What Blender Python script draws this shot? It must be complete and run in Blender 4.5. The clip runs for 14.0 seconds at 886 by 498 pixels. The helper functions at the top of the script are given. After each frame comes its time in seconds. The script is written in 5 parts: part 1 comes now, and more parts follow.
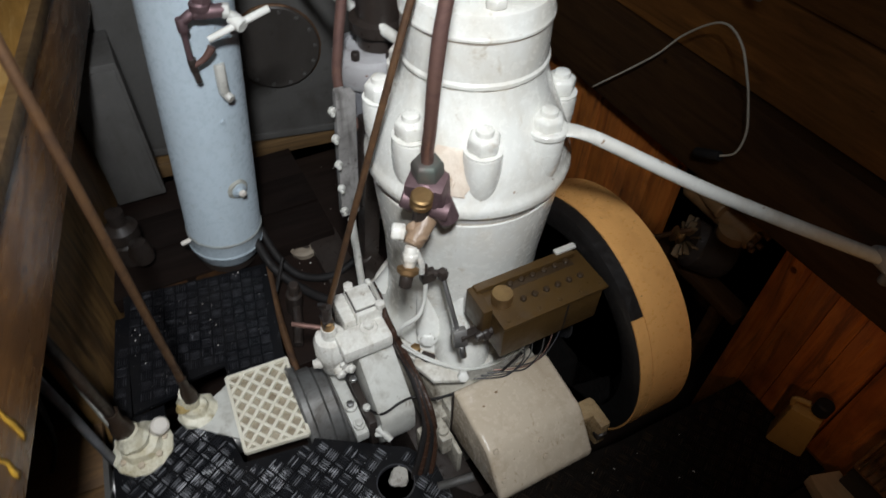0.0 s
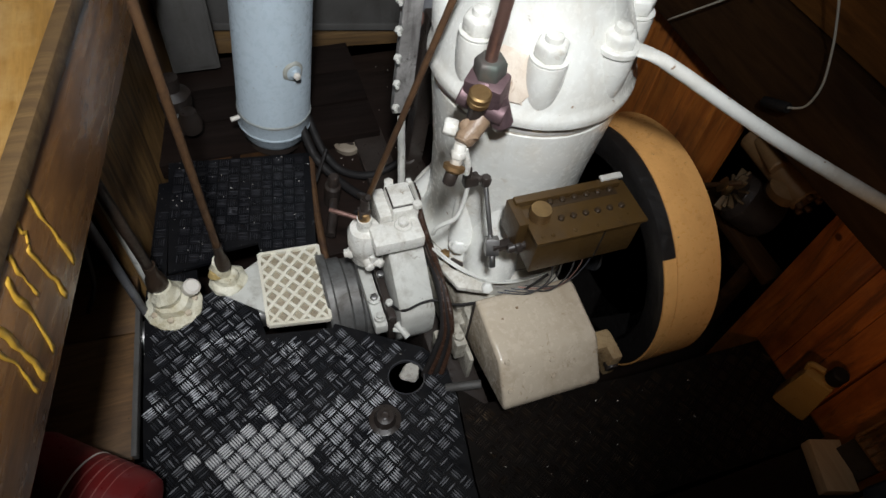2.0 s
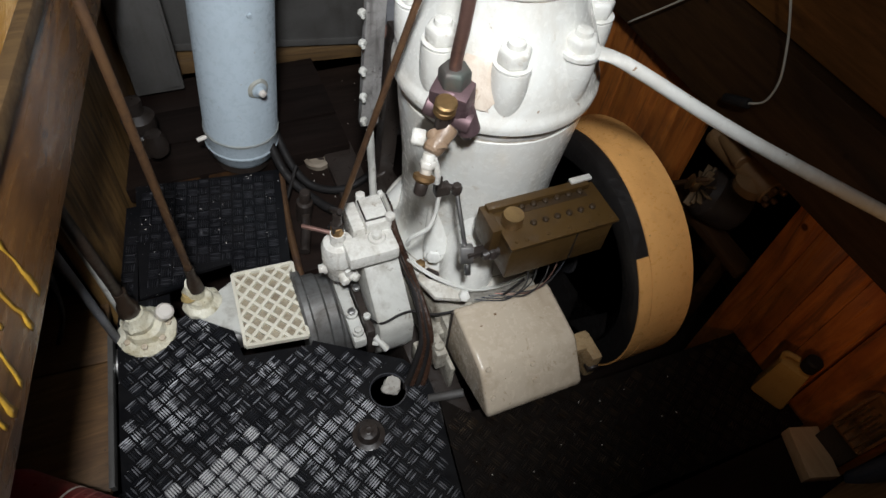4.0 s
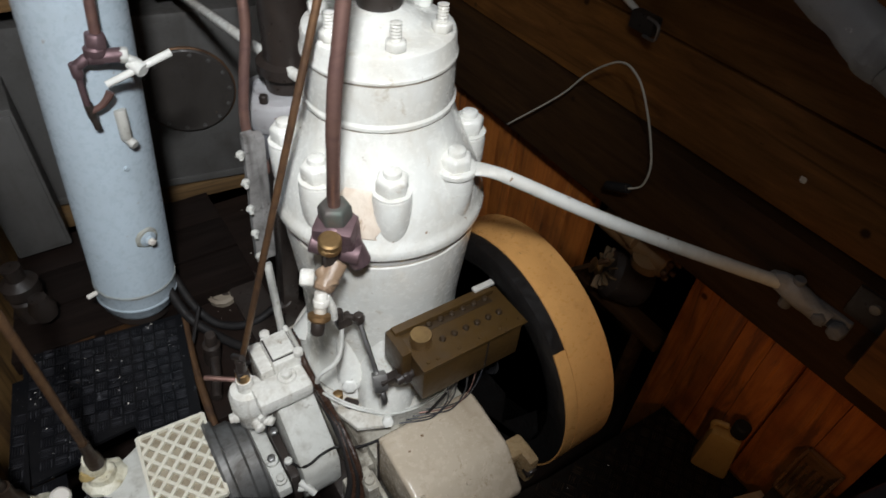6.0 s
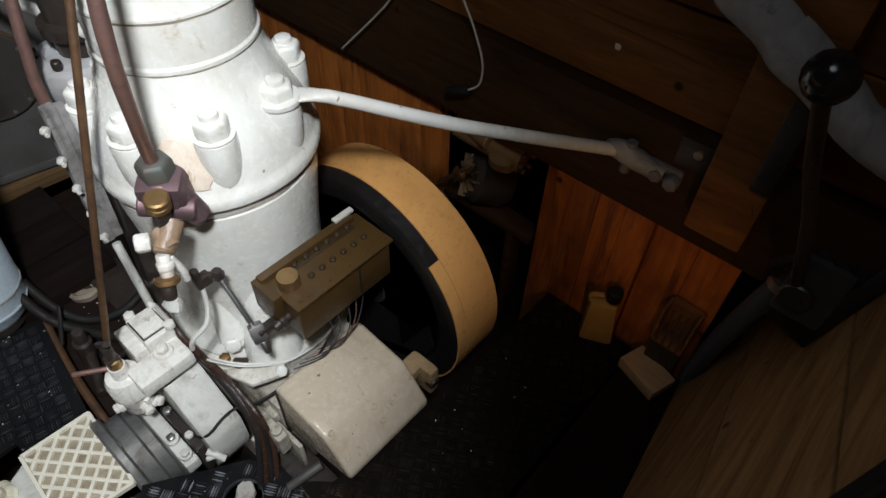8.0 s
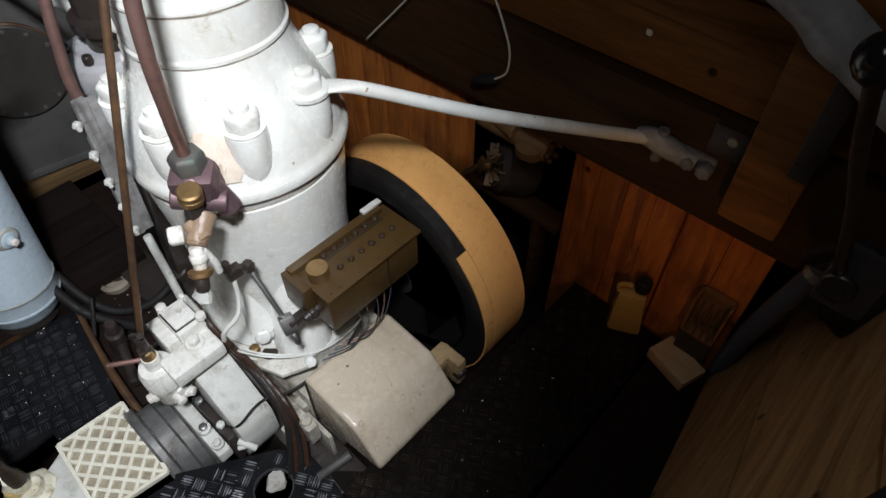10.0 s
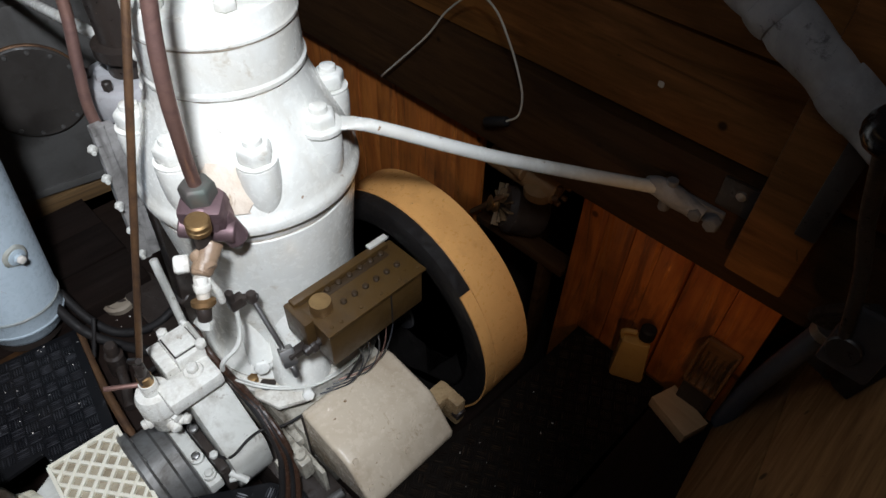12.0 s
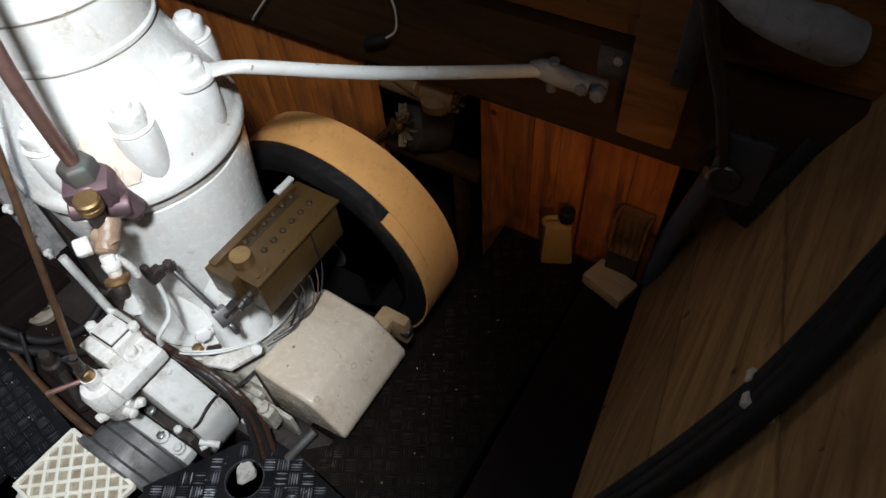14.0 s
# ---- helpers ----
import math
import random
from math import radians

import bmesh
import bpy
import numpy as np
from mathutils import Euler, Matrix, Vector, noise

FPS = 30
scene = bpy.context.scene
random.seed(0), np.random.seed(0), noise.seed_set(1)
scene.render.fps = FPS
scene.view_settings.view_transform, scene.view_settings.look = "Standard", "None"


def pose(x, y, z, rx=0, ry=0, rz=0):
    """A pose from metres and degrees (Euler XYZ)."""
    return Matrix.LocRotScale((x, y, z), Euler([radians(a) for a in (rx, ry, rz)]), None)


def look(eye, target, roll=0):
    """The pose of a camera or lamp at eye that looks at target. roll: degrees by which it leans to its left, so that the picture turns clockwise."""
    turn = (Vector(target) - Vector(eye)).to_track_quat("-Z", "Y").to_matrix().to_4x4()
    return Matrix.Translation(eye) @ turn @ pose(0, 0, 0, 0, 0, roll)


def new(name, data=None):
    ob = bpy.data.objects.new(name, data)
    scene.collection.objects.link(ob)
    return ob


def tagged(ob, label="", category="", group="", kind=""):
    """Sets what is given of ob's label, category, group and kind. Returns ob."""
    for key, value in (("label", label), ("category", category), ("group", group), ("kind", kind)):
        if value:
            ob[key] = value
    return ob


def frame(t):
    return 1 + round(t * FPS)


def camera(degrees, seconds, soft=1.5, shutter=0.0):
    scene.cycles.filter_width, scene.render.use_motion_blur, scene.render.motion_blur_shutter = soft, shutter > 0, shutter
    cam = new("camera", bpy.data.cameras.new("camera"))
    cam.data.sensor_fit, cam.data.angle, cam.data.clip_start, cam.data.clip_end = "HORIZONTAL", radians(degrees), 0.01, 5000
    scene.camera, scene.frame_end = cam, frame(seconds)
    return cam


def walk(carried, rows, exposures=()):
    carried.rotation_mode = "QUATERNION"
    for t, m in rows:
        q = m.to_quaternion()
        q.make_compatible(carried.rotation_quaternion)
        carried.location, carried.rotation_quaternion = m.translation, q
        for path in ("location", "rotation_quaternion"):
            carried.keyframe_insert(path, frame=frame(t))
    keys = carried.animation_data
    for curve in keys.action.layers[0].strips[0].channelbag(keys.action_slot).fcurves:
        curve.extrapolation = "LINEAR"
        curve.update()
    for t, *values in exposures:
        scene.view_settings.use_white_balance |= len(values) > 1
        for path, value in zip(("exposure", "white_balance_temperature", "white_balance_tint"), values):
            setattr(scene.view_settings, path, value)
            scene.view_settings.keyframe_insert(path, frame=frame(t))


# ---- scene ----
cam = camera(70.5, 14.0, soft=1.5, shutter=0.3)
PATH = [
    (0.0, -0.4452, -0.7402, 1.2279, 42.96, -1.44, -27.47),
    (0.5, -0.4696, -0.7570, 1.2159, 39.15, -4.08, -21.27),
    (1.0, -0.4745, -0.7690, 1.2071, 36.22, -5.20, -18.74),
    (1.5, -0.4596, -0.7548, 1.1851, 35.79, -4.58, -18.22),
    (2.0, -0.4774, -0.7717, 1.2012, 36.27, -5.30, -18.77),
    (4.5, -0.4671, -0.7731, 1.1992, 38.45, -5.17, -23.64),
    (5.0, -0.4538, -0.7737, 1.1947, 40.46, -5.25, -25.26),
    (5.5, -0.4344, -0.7628, 1.2002, 42.54, -4.64, -28.32),
    (6.0, -0.4026, -0.7458, 1.2264, 46.43, -3.68, -33.08),
    (6.5, -0.3762, -0.7592, 1.2321, 47.15, -2.64, -37.73),
    (7.0, -0.3655, -0.7880, 1.2243, 45.03, -1.37, -42.32),
    (7.5, -0.3531, -0.8018, 1.2104, 42.31, -2.51, -47.28),
    (8.0, -0.3559, -0.8076, 1.2022, 41.62, -1.32, -48.29),
    (8.5, -0.3602, -0.7990, 1.2008, 40.84, -0.04, -47.65),
    (11.0, -0.3640, -0.7917, 1.1986, 40.87, 0.19, -47.09),
    (11.5, -0.3623, -0.7893, 1.1985, 42.22, -0.32, -46.42),
    (12.0, -0.3554, -0.7865, 1.2077, 43.53, -1.24, -45.02),
    (12.5, -0.3549, -0.7872, 1.2078, 43.36, -1.26, -45.35),
    (13.0, -0.3553, -0.8005, 1.2069, 40.52, 0.62, -49.45),
    (13.5, -0.3618, -0.8187, 1.1951, 38.70, 3.00, -55.57),
    (14.0, -0.3581, -0.8437, 1.1970, 37.60, 3.29, -58.52),
]
walk(cam, [(t, pose(*row)) for t, *row in PATH],
     [(0.0, -0.10, 6500, 10), (1.5, 0.0, 6550, 10), (5.0, 0.05, 6550, 11), (6.5, -0.05, 6500, 10), (8.0, 0.05, 6450, 10), (11.0, 0.2, 6250, 11), (12.5, 0.2, 6200, 11), (14.0, 0.36, 6200, 11)])

# ---- light ----
world = bpy.data.worlds.new("engine_room_world")
scene.world = world
world.use_nodes = True
wn = world.node_tree.nodes
sky = wn.new("ShaderNodeTexSky")
sky.sky_type = 'NISHITA'
sky.sun_disc = False
sky.sun_elevation, sky.sun_rotation = radians(40), radians(200)
world.node_tree.links.new(sky.outputs["Color"], wn["Background"].inputs["Color"])
wn["Background"].inputs["Strength"].default_value = 0.02


def lamp(name, kind, m, watts, colour, **extra):
    d = bpy.data.lights.new(name, kind)
    d.energy, d.color = watts, colour
    for key, value in extra.items():
        if key == "size":
            d.size = value
        elif key == "size_y":
            d.shape, d.size_y = 'RECTANGLE', value
        elif key == "radius":
            d.shadow_soft_size = value
    ob = new(name, d)
    ob.matrix_world = m
    return ob


d = lamp("work_lamp", 'SPOT', look((-0.52, -0.99, 1.86), (-0.37, 0.10, 0.56)), 165, (0.93, 0.965, 1.0), radius=0.075)
d.data.spot_size, d.data.spot_blend = radians(64), 1.0
# Added overhead fill under an assumed opening in the unseen deck.
lamp("hatch_daylight", 'AREA', look((-0.62, -0.62, 2.16), (-0.3, -0.3, 0.0)), 1.9, (0.92, 0.97, 1.0), size=0.5, size_y=0.5)
# Added warm fill to brighten the planks; no source is known there.
d = lamp("warm_lamp", 'SPOT', look((-0.16, -0.90, 0.64), (0.54, -0.47, 0.29)), 2.3, (1.0, 0.55, 0.22), radius=0.03)
d.data.spot_size, d.data.spot_blend = radians(52), 0.9

# ---- materials ----


class Mat:
    """A node material with a few short-hands."""

    def __init__(self, name, rough=0.5, metal=0.0):
        self.m = bpy.data.materials.new(name)
        self.m.use_nodes = True
        self.t = self.m.node_tree
        self.b = self.t.nodes["Principled BSDF"]
        self.b.inputs["Roughness"].default_value = rough
        self.b.inputs["Metallic"].default_value = metal
        self.co = self.t.nodes.new("ShaderNodeTexCoord").outputs["Object"]
        self.height = None

    def node(self, kind, **inputs):
        n = self.t.nodes.new(kind)
        for key, value in inputs.items():
            n.inputs[key.replace("_", " ")].default_value = value
        return n

    def link(self, a, b):
        self.t.links.new(a, b)

    def stretch(self, scale):
        n = self.node("ShaderNodeMapping")
        n.inputs["Scale"].default_value = scale
        self.link(self.co, n.inputs["Vector"])
        return n.outputs["Vector"]

    def noise(self, scale, detail=4.0, rough=0.55, at=None, twist=0.0):
        n = self.node("ShaderNodeTexNoise", Scale=scale, Detail=detail, Roughness=rough, Distortion=twist)
        self.link(at or self.co, n.inputs["Vector"])
        return n.outputs["Fac"]

    def ramp(self, fac, *stops):
        n = self.t.nodes.new("ShaderNodeValToRGB")
        e = n.color_ramp.elements
        while len(e) < len(stops):
            e.new(0.5)
        for el, (p, c) in zip(e, stops):
            el.position = p
            el.color = (*c, 1) if isinstance(c, tuple) else (c, c, c, 1)
        self.link(fac, n.inputs["Fac"])
        return n.outputs["Color"]

    def mix(self, fac, a, b):
        n = self.t.nodes.new("ShaderNodeMix")
        n.data_type = 'RGBA'
        for sock, v in ((n.inputs[0], fac), (n.inputs[6], a), (n.inputs[7], b)):
            if isinstance(v, tuple):
                sock.default_value = (*v, 1)
            elif isinstance(v, float):
                sock.default_value = v
            else:
                self.link(v, sock)
        return n.outputs[2]

    def colour(self, c):
        if isinstance(c, tuple):
            self.b.inputs["Base Color"].default_value = (*c, 1)
        else:
            self.link(c, self.b.inputs["Base Color"])

    def gloss(self, c):
        self.link(c, self.b.inputs["Roughness"])

    def bump(self, h, strength=0.3, distance=0.002):
        n = self.node("ShaderNodeBump", Strength=strength, Distance=distance)
        self.link(h, n.inputs["Height"])
        if self.height:
            self.link(self.height, n.inputs["Normal"])
        self.height = n.outputs["Normal"]
        self.link(self.height, self.b.inputs["Normal"])


def painted(name, base, dirt, chip=None, rough=0.35, grime=0.5, lumps=0.35, scale=1.0, brush=0.0):
    m = Mat(name, rough)
    big = m.noise(6 * scale, 6, 0.65, twist=0.6)
    fine = m.noise(75 * scale, 5, 0.65)
    c = m.mix(m.ramp(big, (0.45, 0.0), (0.72, grime)), base, dirt)
    runs = m.noise(5 * scale, 5, 0.6, m.stretch((3.5, 3.5, 0.5)))
    c = m.mix(m.ramp(runs, (0.55, 0.0), (0.72, grime * 0.8)), c, dirt)
    spots = m.noise(26 * scale, 7, 0.75, twist=0.5)
    c = m.mix(m.ramp(spots, (0.60, 0.0), (0.68, min(1.0, grime * 1.3))), c, dirt)
    if chip:
        c = m.mix(m.ramp(m.noise(42 * scale, 6, 0.7), (0.68, 0.0), (0.70, 0.95)), c, chip)
    m.colour(c)
    m.gloss(m.ramp(fine, (0.3, max(rough - 0.12, 0.05)), (0.8, rough + 0.25)))
    m.bump(m.noise(30 * scale, 4, 0.55), lumps * 1.6, 0.004)
    m.bump(m.noise(95 * scale, 3, 0.6), lumps * 1.0, 0.0012)
    if brush:
        m.bump(m.noise(5, 4, 0.6, m.stretch((3.0, 3.0, 42.0)), 0.4), brush, 0.0022)
    return m.m


def metal(name, base, tarnish, rough=0.35, amount=0.8, metallic=1.0, scale=1.0):
    m = Mat(name, rough, metallic)
    n = m.noise(14 * scale, 6, 0.65, twist=0.5)
    c = m.mix(m.ramp(n, (0.4, 0.0), (0.68, amount)), base, tarnish)
    m.colour(m.mix(m.ramp(m.noise(70 * scale, 4), (0.55, 0.0), (0.8, amount * 0.6)), c, tarnish))
    m.gloss(m.ramp(n, (0.3, rough), (0.75, min(rough + 0.35, 0.95))))
    m.bump(m.noise(90 * scale, 3), 0.25, 0.001)
    return m.m


def timber(name, light, dark, axis, rough=0.5, knots=True, stain=None, scale=1.0, streaks=0.0):
    """Sawn wood with the grain along one axis of the piece."""
    m = Mat(name, rough)
    s = [9.0 * scale] * 3
    s["xyz".index(axis)] = 0.9 * scale
    at = m.stretch(s)
    info = m.t.nodes.new("ShaderNodeObjectInfo")
    shift = m.t.nodes.new("ShaderNodeVectorMath")
    shift.operation = 'MULTIPLY_ADD'
    shift.inputs[1].default_value = (7.0, 5.0, 3.0)
    m.link(info.outputs["Random"], shift.inputs[0])
    m.link(at, shift.inputs[2])
    at = shift.outputs["Vector"]
    g = m.noise(4.0, 6, 0.6, at, 1.2)
    c = m.mix(m.ramp(g, (0.32, 0.0), (0.72, 1.0)), light, dark)
    fine = m.noise(26.0, 4, 0.7, at)
    c = m.mix(m.ramp(fine, (0.5, 0.0), (0.8, 0.6)), c, dark)
    if knots:
        v = m.node("ShaderNodeTexVoronoi", Scale=0.55)
        m.link(at, v.inputs["Vector"])
        k = m.ramp(v.outputs["Distance"], (0.05, 0.85), (0.11, 0.0))
        dots = m.node("ShaderNodeTexVoronoi", Scale=8.5)
        m.link(m.co, dots.inputs["Vector"])
        c = m.mix(m.ramp(dots.outputs["Distance"], (0.045, 0.9), (0.085, 0.0)), c, tuple(x * 0.2 for x in dark))
        c = m.mix(k, c, tuple(x * 0.25 for x in dark))
    tone = m.mix(info.outputs["Random"], (0.72, 0.72, 0.72), (1.15, 1.1, 1.05))
    mul = m.t.nodes.new("ShaderNodeMix")
    mul.data_type, mul.blend_type = 'RGBA', 'MULTIPLY'
    mul.inputs[0].default_value = 1.0
    m.link(c, mul.inputs[6])
    m.link(tone, mul.inputs[7])
    c = mul.outputs[2]
    if stain:
        c = m.mix(m.ramp(m.noise(4.5, 6, 0.65), (0.5, 0.0), (0.72, 0.75)), c, stain)
        c = m.mix(m.ramp(m.noise(1.6, 6, 0.7, at, 1.0), (0.56, 0.0), (0.68, 0.8)), c, stain)
    if streaks:
        c = m.mix(m.ramp(m.noise(2.6, 6, 0.7, at, 1.4), (0.53, 0.0), (0.64, streaks)), c, stain)
    c = m.mix(m.ramp(m.noise(38, 5, 0.7, twist=0.6), (0.66, 0.0), (0.72, 0.7)), c, tuple(x * 0.2 for x in dark))
    m.colour(c)
    m.gloss(m.ramp(g, (0.3, rough - 0.12), (0.8, rough + 0.2)))
    m.bump(fine, 0.35, 0.0012)
    return m.m


WHITE = painted("white_engine_enamel", (0.78, 0.78, 0.735), (0.44, 0.36, 0.25), (0.30, 0.20, 0.12), 0.2, 0.36, 0.26, 1.0, 0.2)
PUMPWHITE = painted("oily_white_enamel", (0.74, 0.73, 0.68), (0.27, 0.21, 0.14), (0.03, 0.025, 0.02), 0.22, 0.55, 0.3, 2.2)
SOILED = painted("soiled_white_enamel", (0.68, 0.66, 0.60), (0.24, 0.18, 0.11), (0.06, 0.045, 0.03), 0.22, 0.75, 0.3, 2.0)
CREAMBOX = painted("cream_white_enamel", (0.57, 0.485, 0.375), (0.33, 0.24, 0.15), (0.16, 0.09, 0.04), 0.2, 0.55, 0.4)
BLUE = painted("pale_blue_grey_enamel", (0.44, 0.52, 0.58), (0.30, 0.34, 0.36), (0.25, 0.2, 0.16), 0.28, 0.3, 0.15)
CREAM = painted("cream_orange_enamel", (0.80, 0.41, 0.135), (0.54, 0.25, 0.075), (0.10, 0.055, 0.03), 0.32, 0.45, 0.3, 1.3)
for enamel in (WHITE, PUMPWHITE, CREAMBOX, BLUE, CREAM):
    coat = enamel.node_tree.nodes["Principled BSDF"].inputs
    coat["Coat Weight"].default_value, coat["Coat Roughness"].default_value = 0.35, 0.09
DARKSTEEL = painted("blackened_steel", (0.03, 0.032, 0.04), (0.07, 0.06, 0.05), None, 0.4, 0.6)
BLUEBLACK = painted("blue_black_iron", (0.013, 0.0115, 0.011), (0.008, 0.006, 0.005), None, 0.42, 0.6)
GREY = painted("grey_engine_paint", (0.085, 0.082, 0.078), (0.045, 0.04, 0.035), (0.15, 0.13, 0.11), 0.5, 0.6)
LGREY = painted("light_grey_paint", (0.58, 0.58, 0.54), (0.18, 0.15, 0.11), (0.06, 0.045, 0.03), 0.36, 0.75)
OILY = painted("oily_iron", (0.034, 0.026, 0.022), (0.014, 0.011, 0.010), (0.18, 0.13, 0.1), 0.35, 0.7)
PURPLE = metal("heat_tinted_bronze", (0.23, 0.15, 0.16), (0.10, 0.065, 0.07), 0.42, 0.8, 0.75)
COPPER = metal("dull_copper_pipe", (0.27, 0.155, 0.125), (0.15, 0.085, 0.078), 0.36, 0.8, 0.6)
GRIMY = painted("oil_streaked_cream", (0.46, 0.43, 0.36), (0.06, 0.045, 0.03), (0.025, 0.018, 0.013), 0.3, 1.0, 0.4, 1.8)
BRASS = metal("worn_brass", (0.48, 0.32, 0.15), (0.24, 0.14, 0.07), 0.38, 0.8)
OLDBRASS = painted("olive_brass_lacquer", (0.064, 0.035, 0.010), (0.030, 0.016, 0.006), (0.13, 0.075, 0.028), 0.38, 0.7, 0.12)
STEEL = metal("bare_steel", (0.50, 0.50, 0.50), (0.22, 0.19, 0.16), 0.3, 0.6)
RUSTROD = metal("rusty_rod", (0.16, 0.085, 0.04), (0.06, 0.032, 0.02), 0.45, 0.9, 0.5)
RUBBER = painted("black_rubber", (0.013, 0.012, 0.012), (0.022, 0.016, 0.013), None, 0.6, 0.5, 0.1)
RUBBER.node_tree.nodes["Principled BSDF"].inputs["Specular IOR Level"].default_value = 0.22
BAKELITE = painted("black_bakelite", (0.012, 0.012, 0.014), (0.02, 0.02, 0.02), None, 0.16, 0.2, 0.03)
WIREWHITE = painted("off_white_cable", (0.55, 0.52, 0.44), (0.3, 0.26, 0.2), None, 0.5, 0.4, 0.05)
PLASTIC = painted("yellowed_plastic", (0.46, 0.28, 0.085), (0.28, 0.15, 0.045), None, 0.35, 0.5, 0.05)
REDMETAL = painted("red_enamel", (0.17, 0.012, 0.012), (0.08, 0.008, 0.007), None, 0.35, 0.3, 0.05)
PAPER = painted("white_label_paper", (0.7, 0.66, 0.6), (0.45, 0.4, 0.35), None, 0.7, 0.4, 0.05)
LAGGING = painted("grey_lagging_tape", (0.15, 0.153, 0.165), (0.07, 0.07, 0.075), (0.25, 0.25, 0.25), 0.6, 0.7, 0.6)
ORANGEWOOD_Z = timber("varnished_pine_planks", (0.57, 0.195, 0.042), (0.30, 0.078, 0.015), 'z', 0.34, True, (0.07, 0.03, 0.015), 1.0, 0.6)
BOARD_Y = timber("dull_brown_boards", (0.24, 0.105, 0.027), (0.095, 0.040, 0.011), 'y', 0.6, True)
BEAM_Y = timber("dark_beam_and_recess", (0.070, 0.034, 0.013), (0.030, 0.014, 0.006), 'y', 0.55, True)
BOARD_X = timber("hull_lining_boards", (0.48, 0.30, 0.135), (0.22, 0.125, 0.055), 'x', 0.6, True)
PLY_Z = timber("oiled_plywood", (0.44, 0.26, 0.095), (0.17, 0.09, 0.034), 'z', 0.42, True, (0.045, 0.026, 0.014), 1.0, 0.7)
COAMING = timber("brown_varnished_timber", (0.29, 0.145, 0.052), (0.12, 0.055, 0.02), 'y', 0.28, False, (0.07, 0.035, 0.018))
# Lighter tones paint in the sky's sheen on dark varnish.
BENCH = timber("worn_varnish_with_sheen", (0.40, 0.22, 0.06), (0.22, 0.115, 0.03), 'y', 0.16, False, (0.44, 0.30, 0.13))
# Oily boards; the near-black base also carries the deep shade around them.
SOLE = timber("oily_boards_deep_shade", (0.018, 0.012, 0.010), (0.009, 0.006, 0.005), 'x', 0.4, False)
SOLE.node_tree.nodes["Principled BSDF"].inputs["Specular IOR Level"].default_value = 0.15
for wood in (BOARD_Y, BEAM_Y, BOARD_X):
    wood.node_tree.nodes["Principled BSDF"].inputs["Specular IOR Level"].default_value = 0.18
RAWWOOD = timber("bare_wood_strip", (0.21, 0.125, 0.05), (0.09, 0.05, 0.02), 'x', 0.6, False)


def chequer_paint():
    m = Mat("worn_black_chequer_plate", 0.35)
    c = m.mix(m.ramp(m.noise(9, 5), (0.4, 0.0), (0.7, 1.0)), (0.004, 0.0043, 0.0055), (0.010, 0.0095, 0.010))
    wear = m.noise(11, 8, 0.75, twist=0.8)
    c = m.mix(m.ramp(wear, (0.64, 0.0), (0.70, 0.7)), c, (0.16, 0.165, 0.18))
    c = m.mix(m.ramp(m.noise(120, 3), (0.70, 0.0), (0.74, 0.8)), c, (0.6, 0.6, 0.58))
    m.colour(c)
    m.b.inputs["Specular IOR Level"].default_value = 0.18
    m.gloss(m.ramp(m.noise(24, 5), (0.3, 0.32), (0.75, 0.6)))
    m.bump(m.noise(80, 3), 0.2, 0.0008)
    return m.m


def bare_plate():
    m = Mat("bare_scuffed_plate", 0.4, 0.6)
    c = m.mix(m.ramp(m.noise(45, 8, 0.75, twist=0.8), (0.45, 0.0), (0.58, 1.0)), (0.20, 0.20, 0.21), (0.04, 0.04, 0.045))
    m.colour(c)
    m.bump(m.noise(90, 3), 0.2, 0.0008)
    return m.m


CHEQUER = chequer_paint()
BAREPLATE = bare_plate()

# ---- mesh helpers ----


def thing(name, label, category, group="", kind="", m=None):
    ob = new(name)
    ob.empty_display_size = 0.05
    if m is not None:
        ob.matrix_world = m
    return tagged(ob, label, category, group, kind)


def part(name, bm, material, parent=None, label="", smooth=True):
    me = bpy.data.meshes.new(name)
    if smooth:
        for face in bm.faces:
            face.smooth = True
        for e in bm.edges:
            if len(e.link_faces) == 2 and e.calc_face_angle(0) > 0.6:
                e.smooth = False
    bm.to_mesh(me)
    bm.free()
    me.materials.append(material)
    ob = new(name, me)
    ob.parent = parent
    if label:
        ob["label"] = label
    return ob


def bevel(bm, width, segments=2):
    edges = [e for e in bm.edges if e.is_manifold and e.calc_face_angle(0) > 0.5]
    bmesh.ops.bevel(bm, geom=edges, offset=width, segments=segments, profile=0.6, affect='EDGES', clamp_overlap=True)
    return bm


def box(x0, x1, y0, y1, z0, z1, r=0.003, m=None):
    bm = bmesh.new()
    bmesh.ops.create_cube(bm, size=1.0)
    bmesh.ops.transform(bm, matrix=Matrix.Translation(((x0 + x1) / 2, (y0 + y1) / 2, (z0 + z1) / 2)) @ Matrix.Diagonal((abs(x1 - x0), abs(y1 - y0), abs(z1 - z0), 1)), verts=bm.verts)
    if r:
        bevel(bm, r)
    if m is not None:
        bmesh.ops.transform(bm, matrix=m, verts=bm.verts)
    return bm


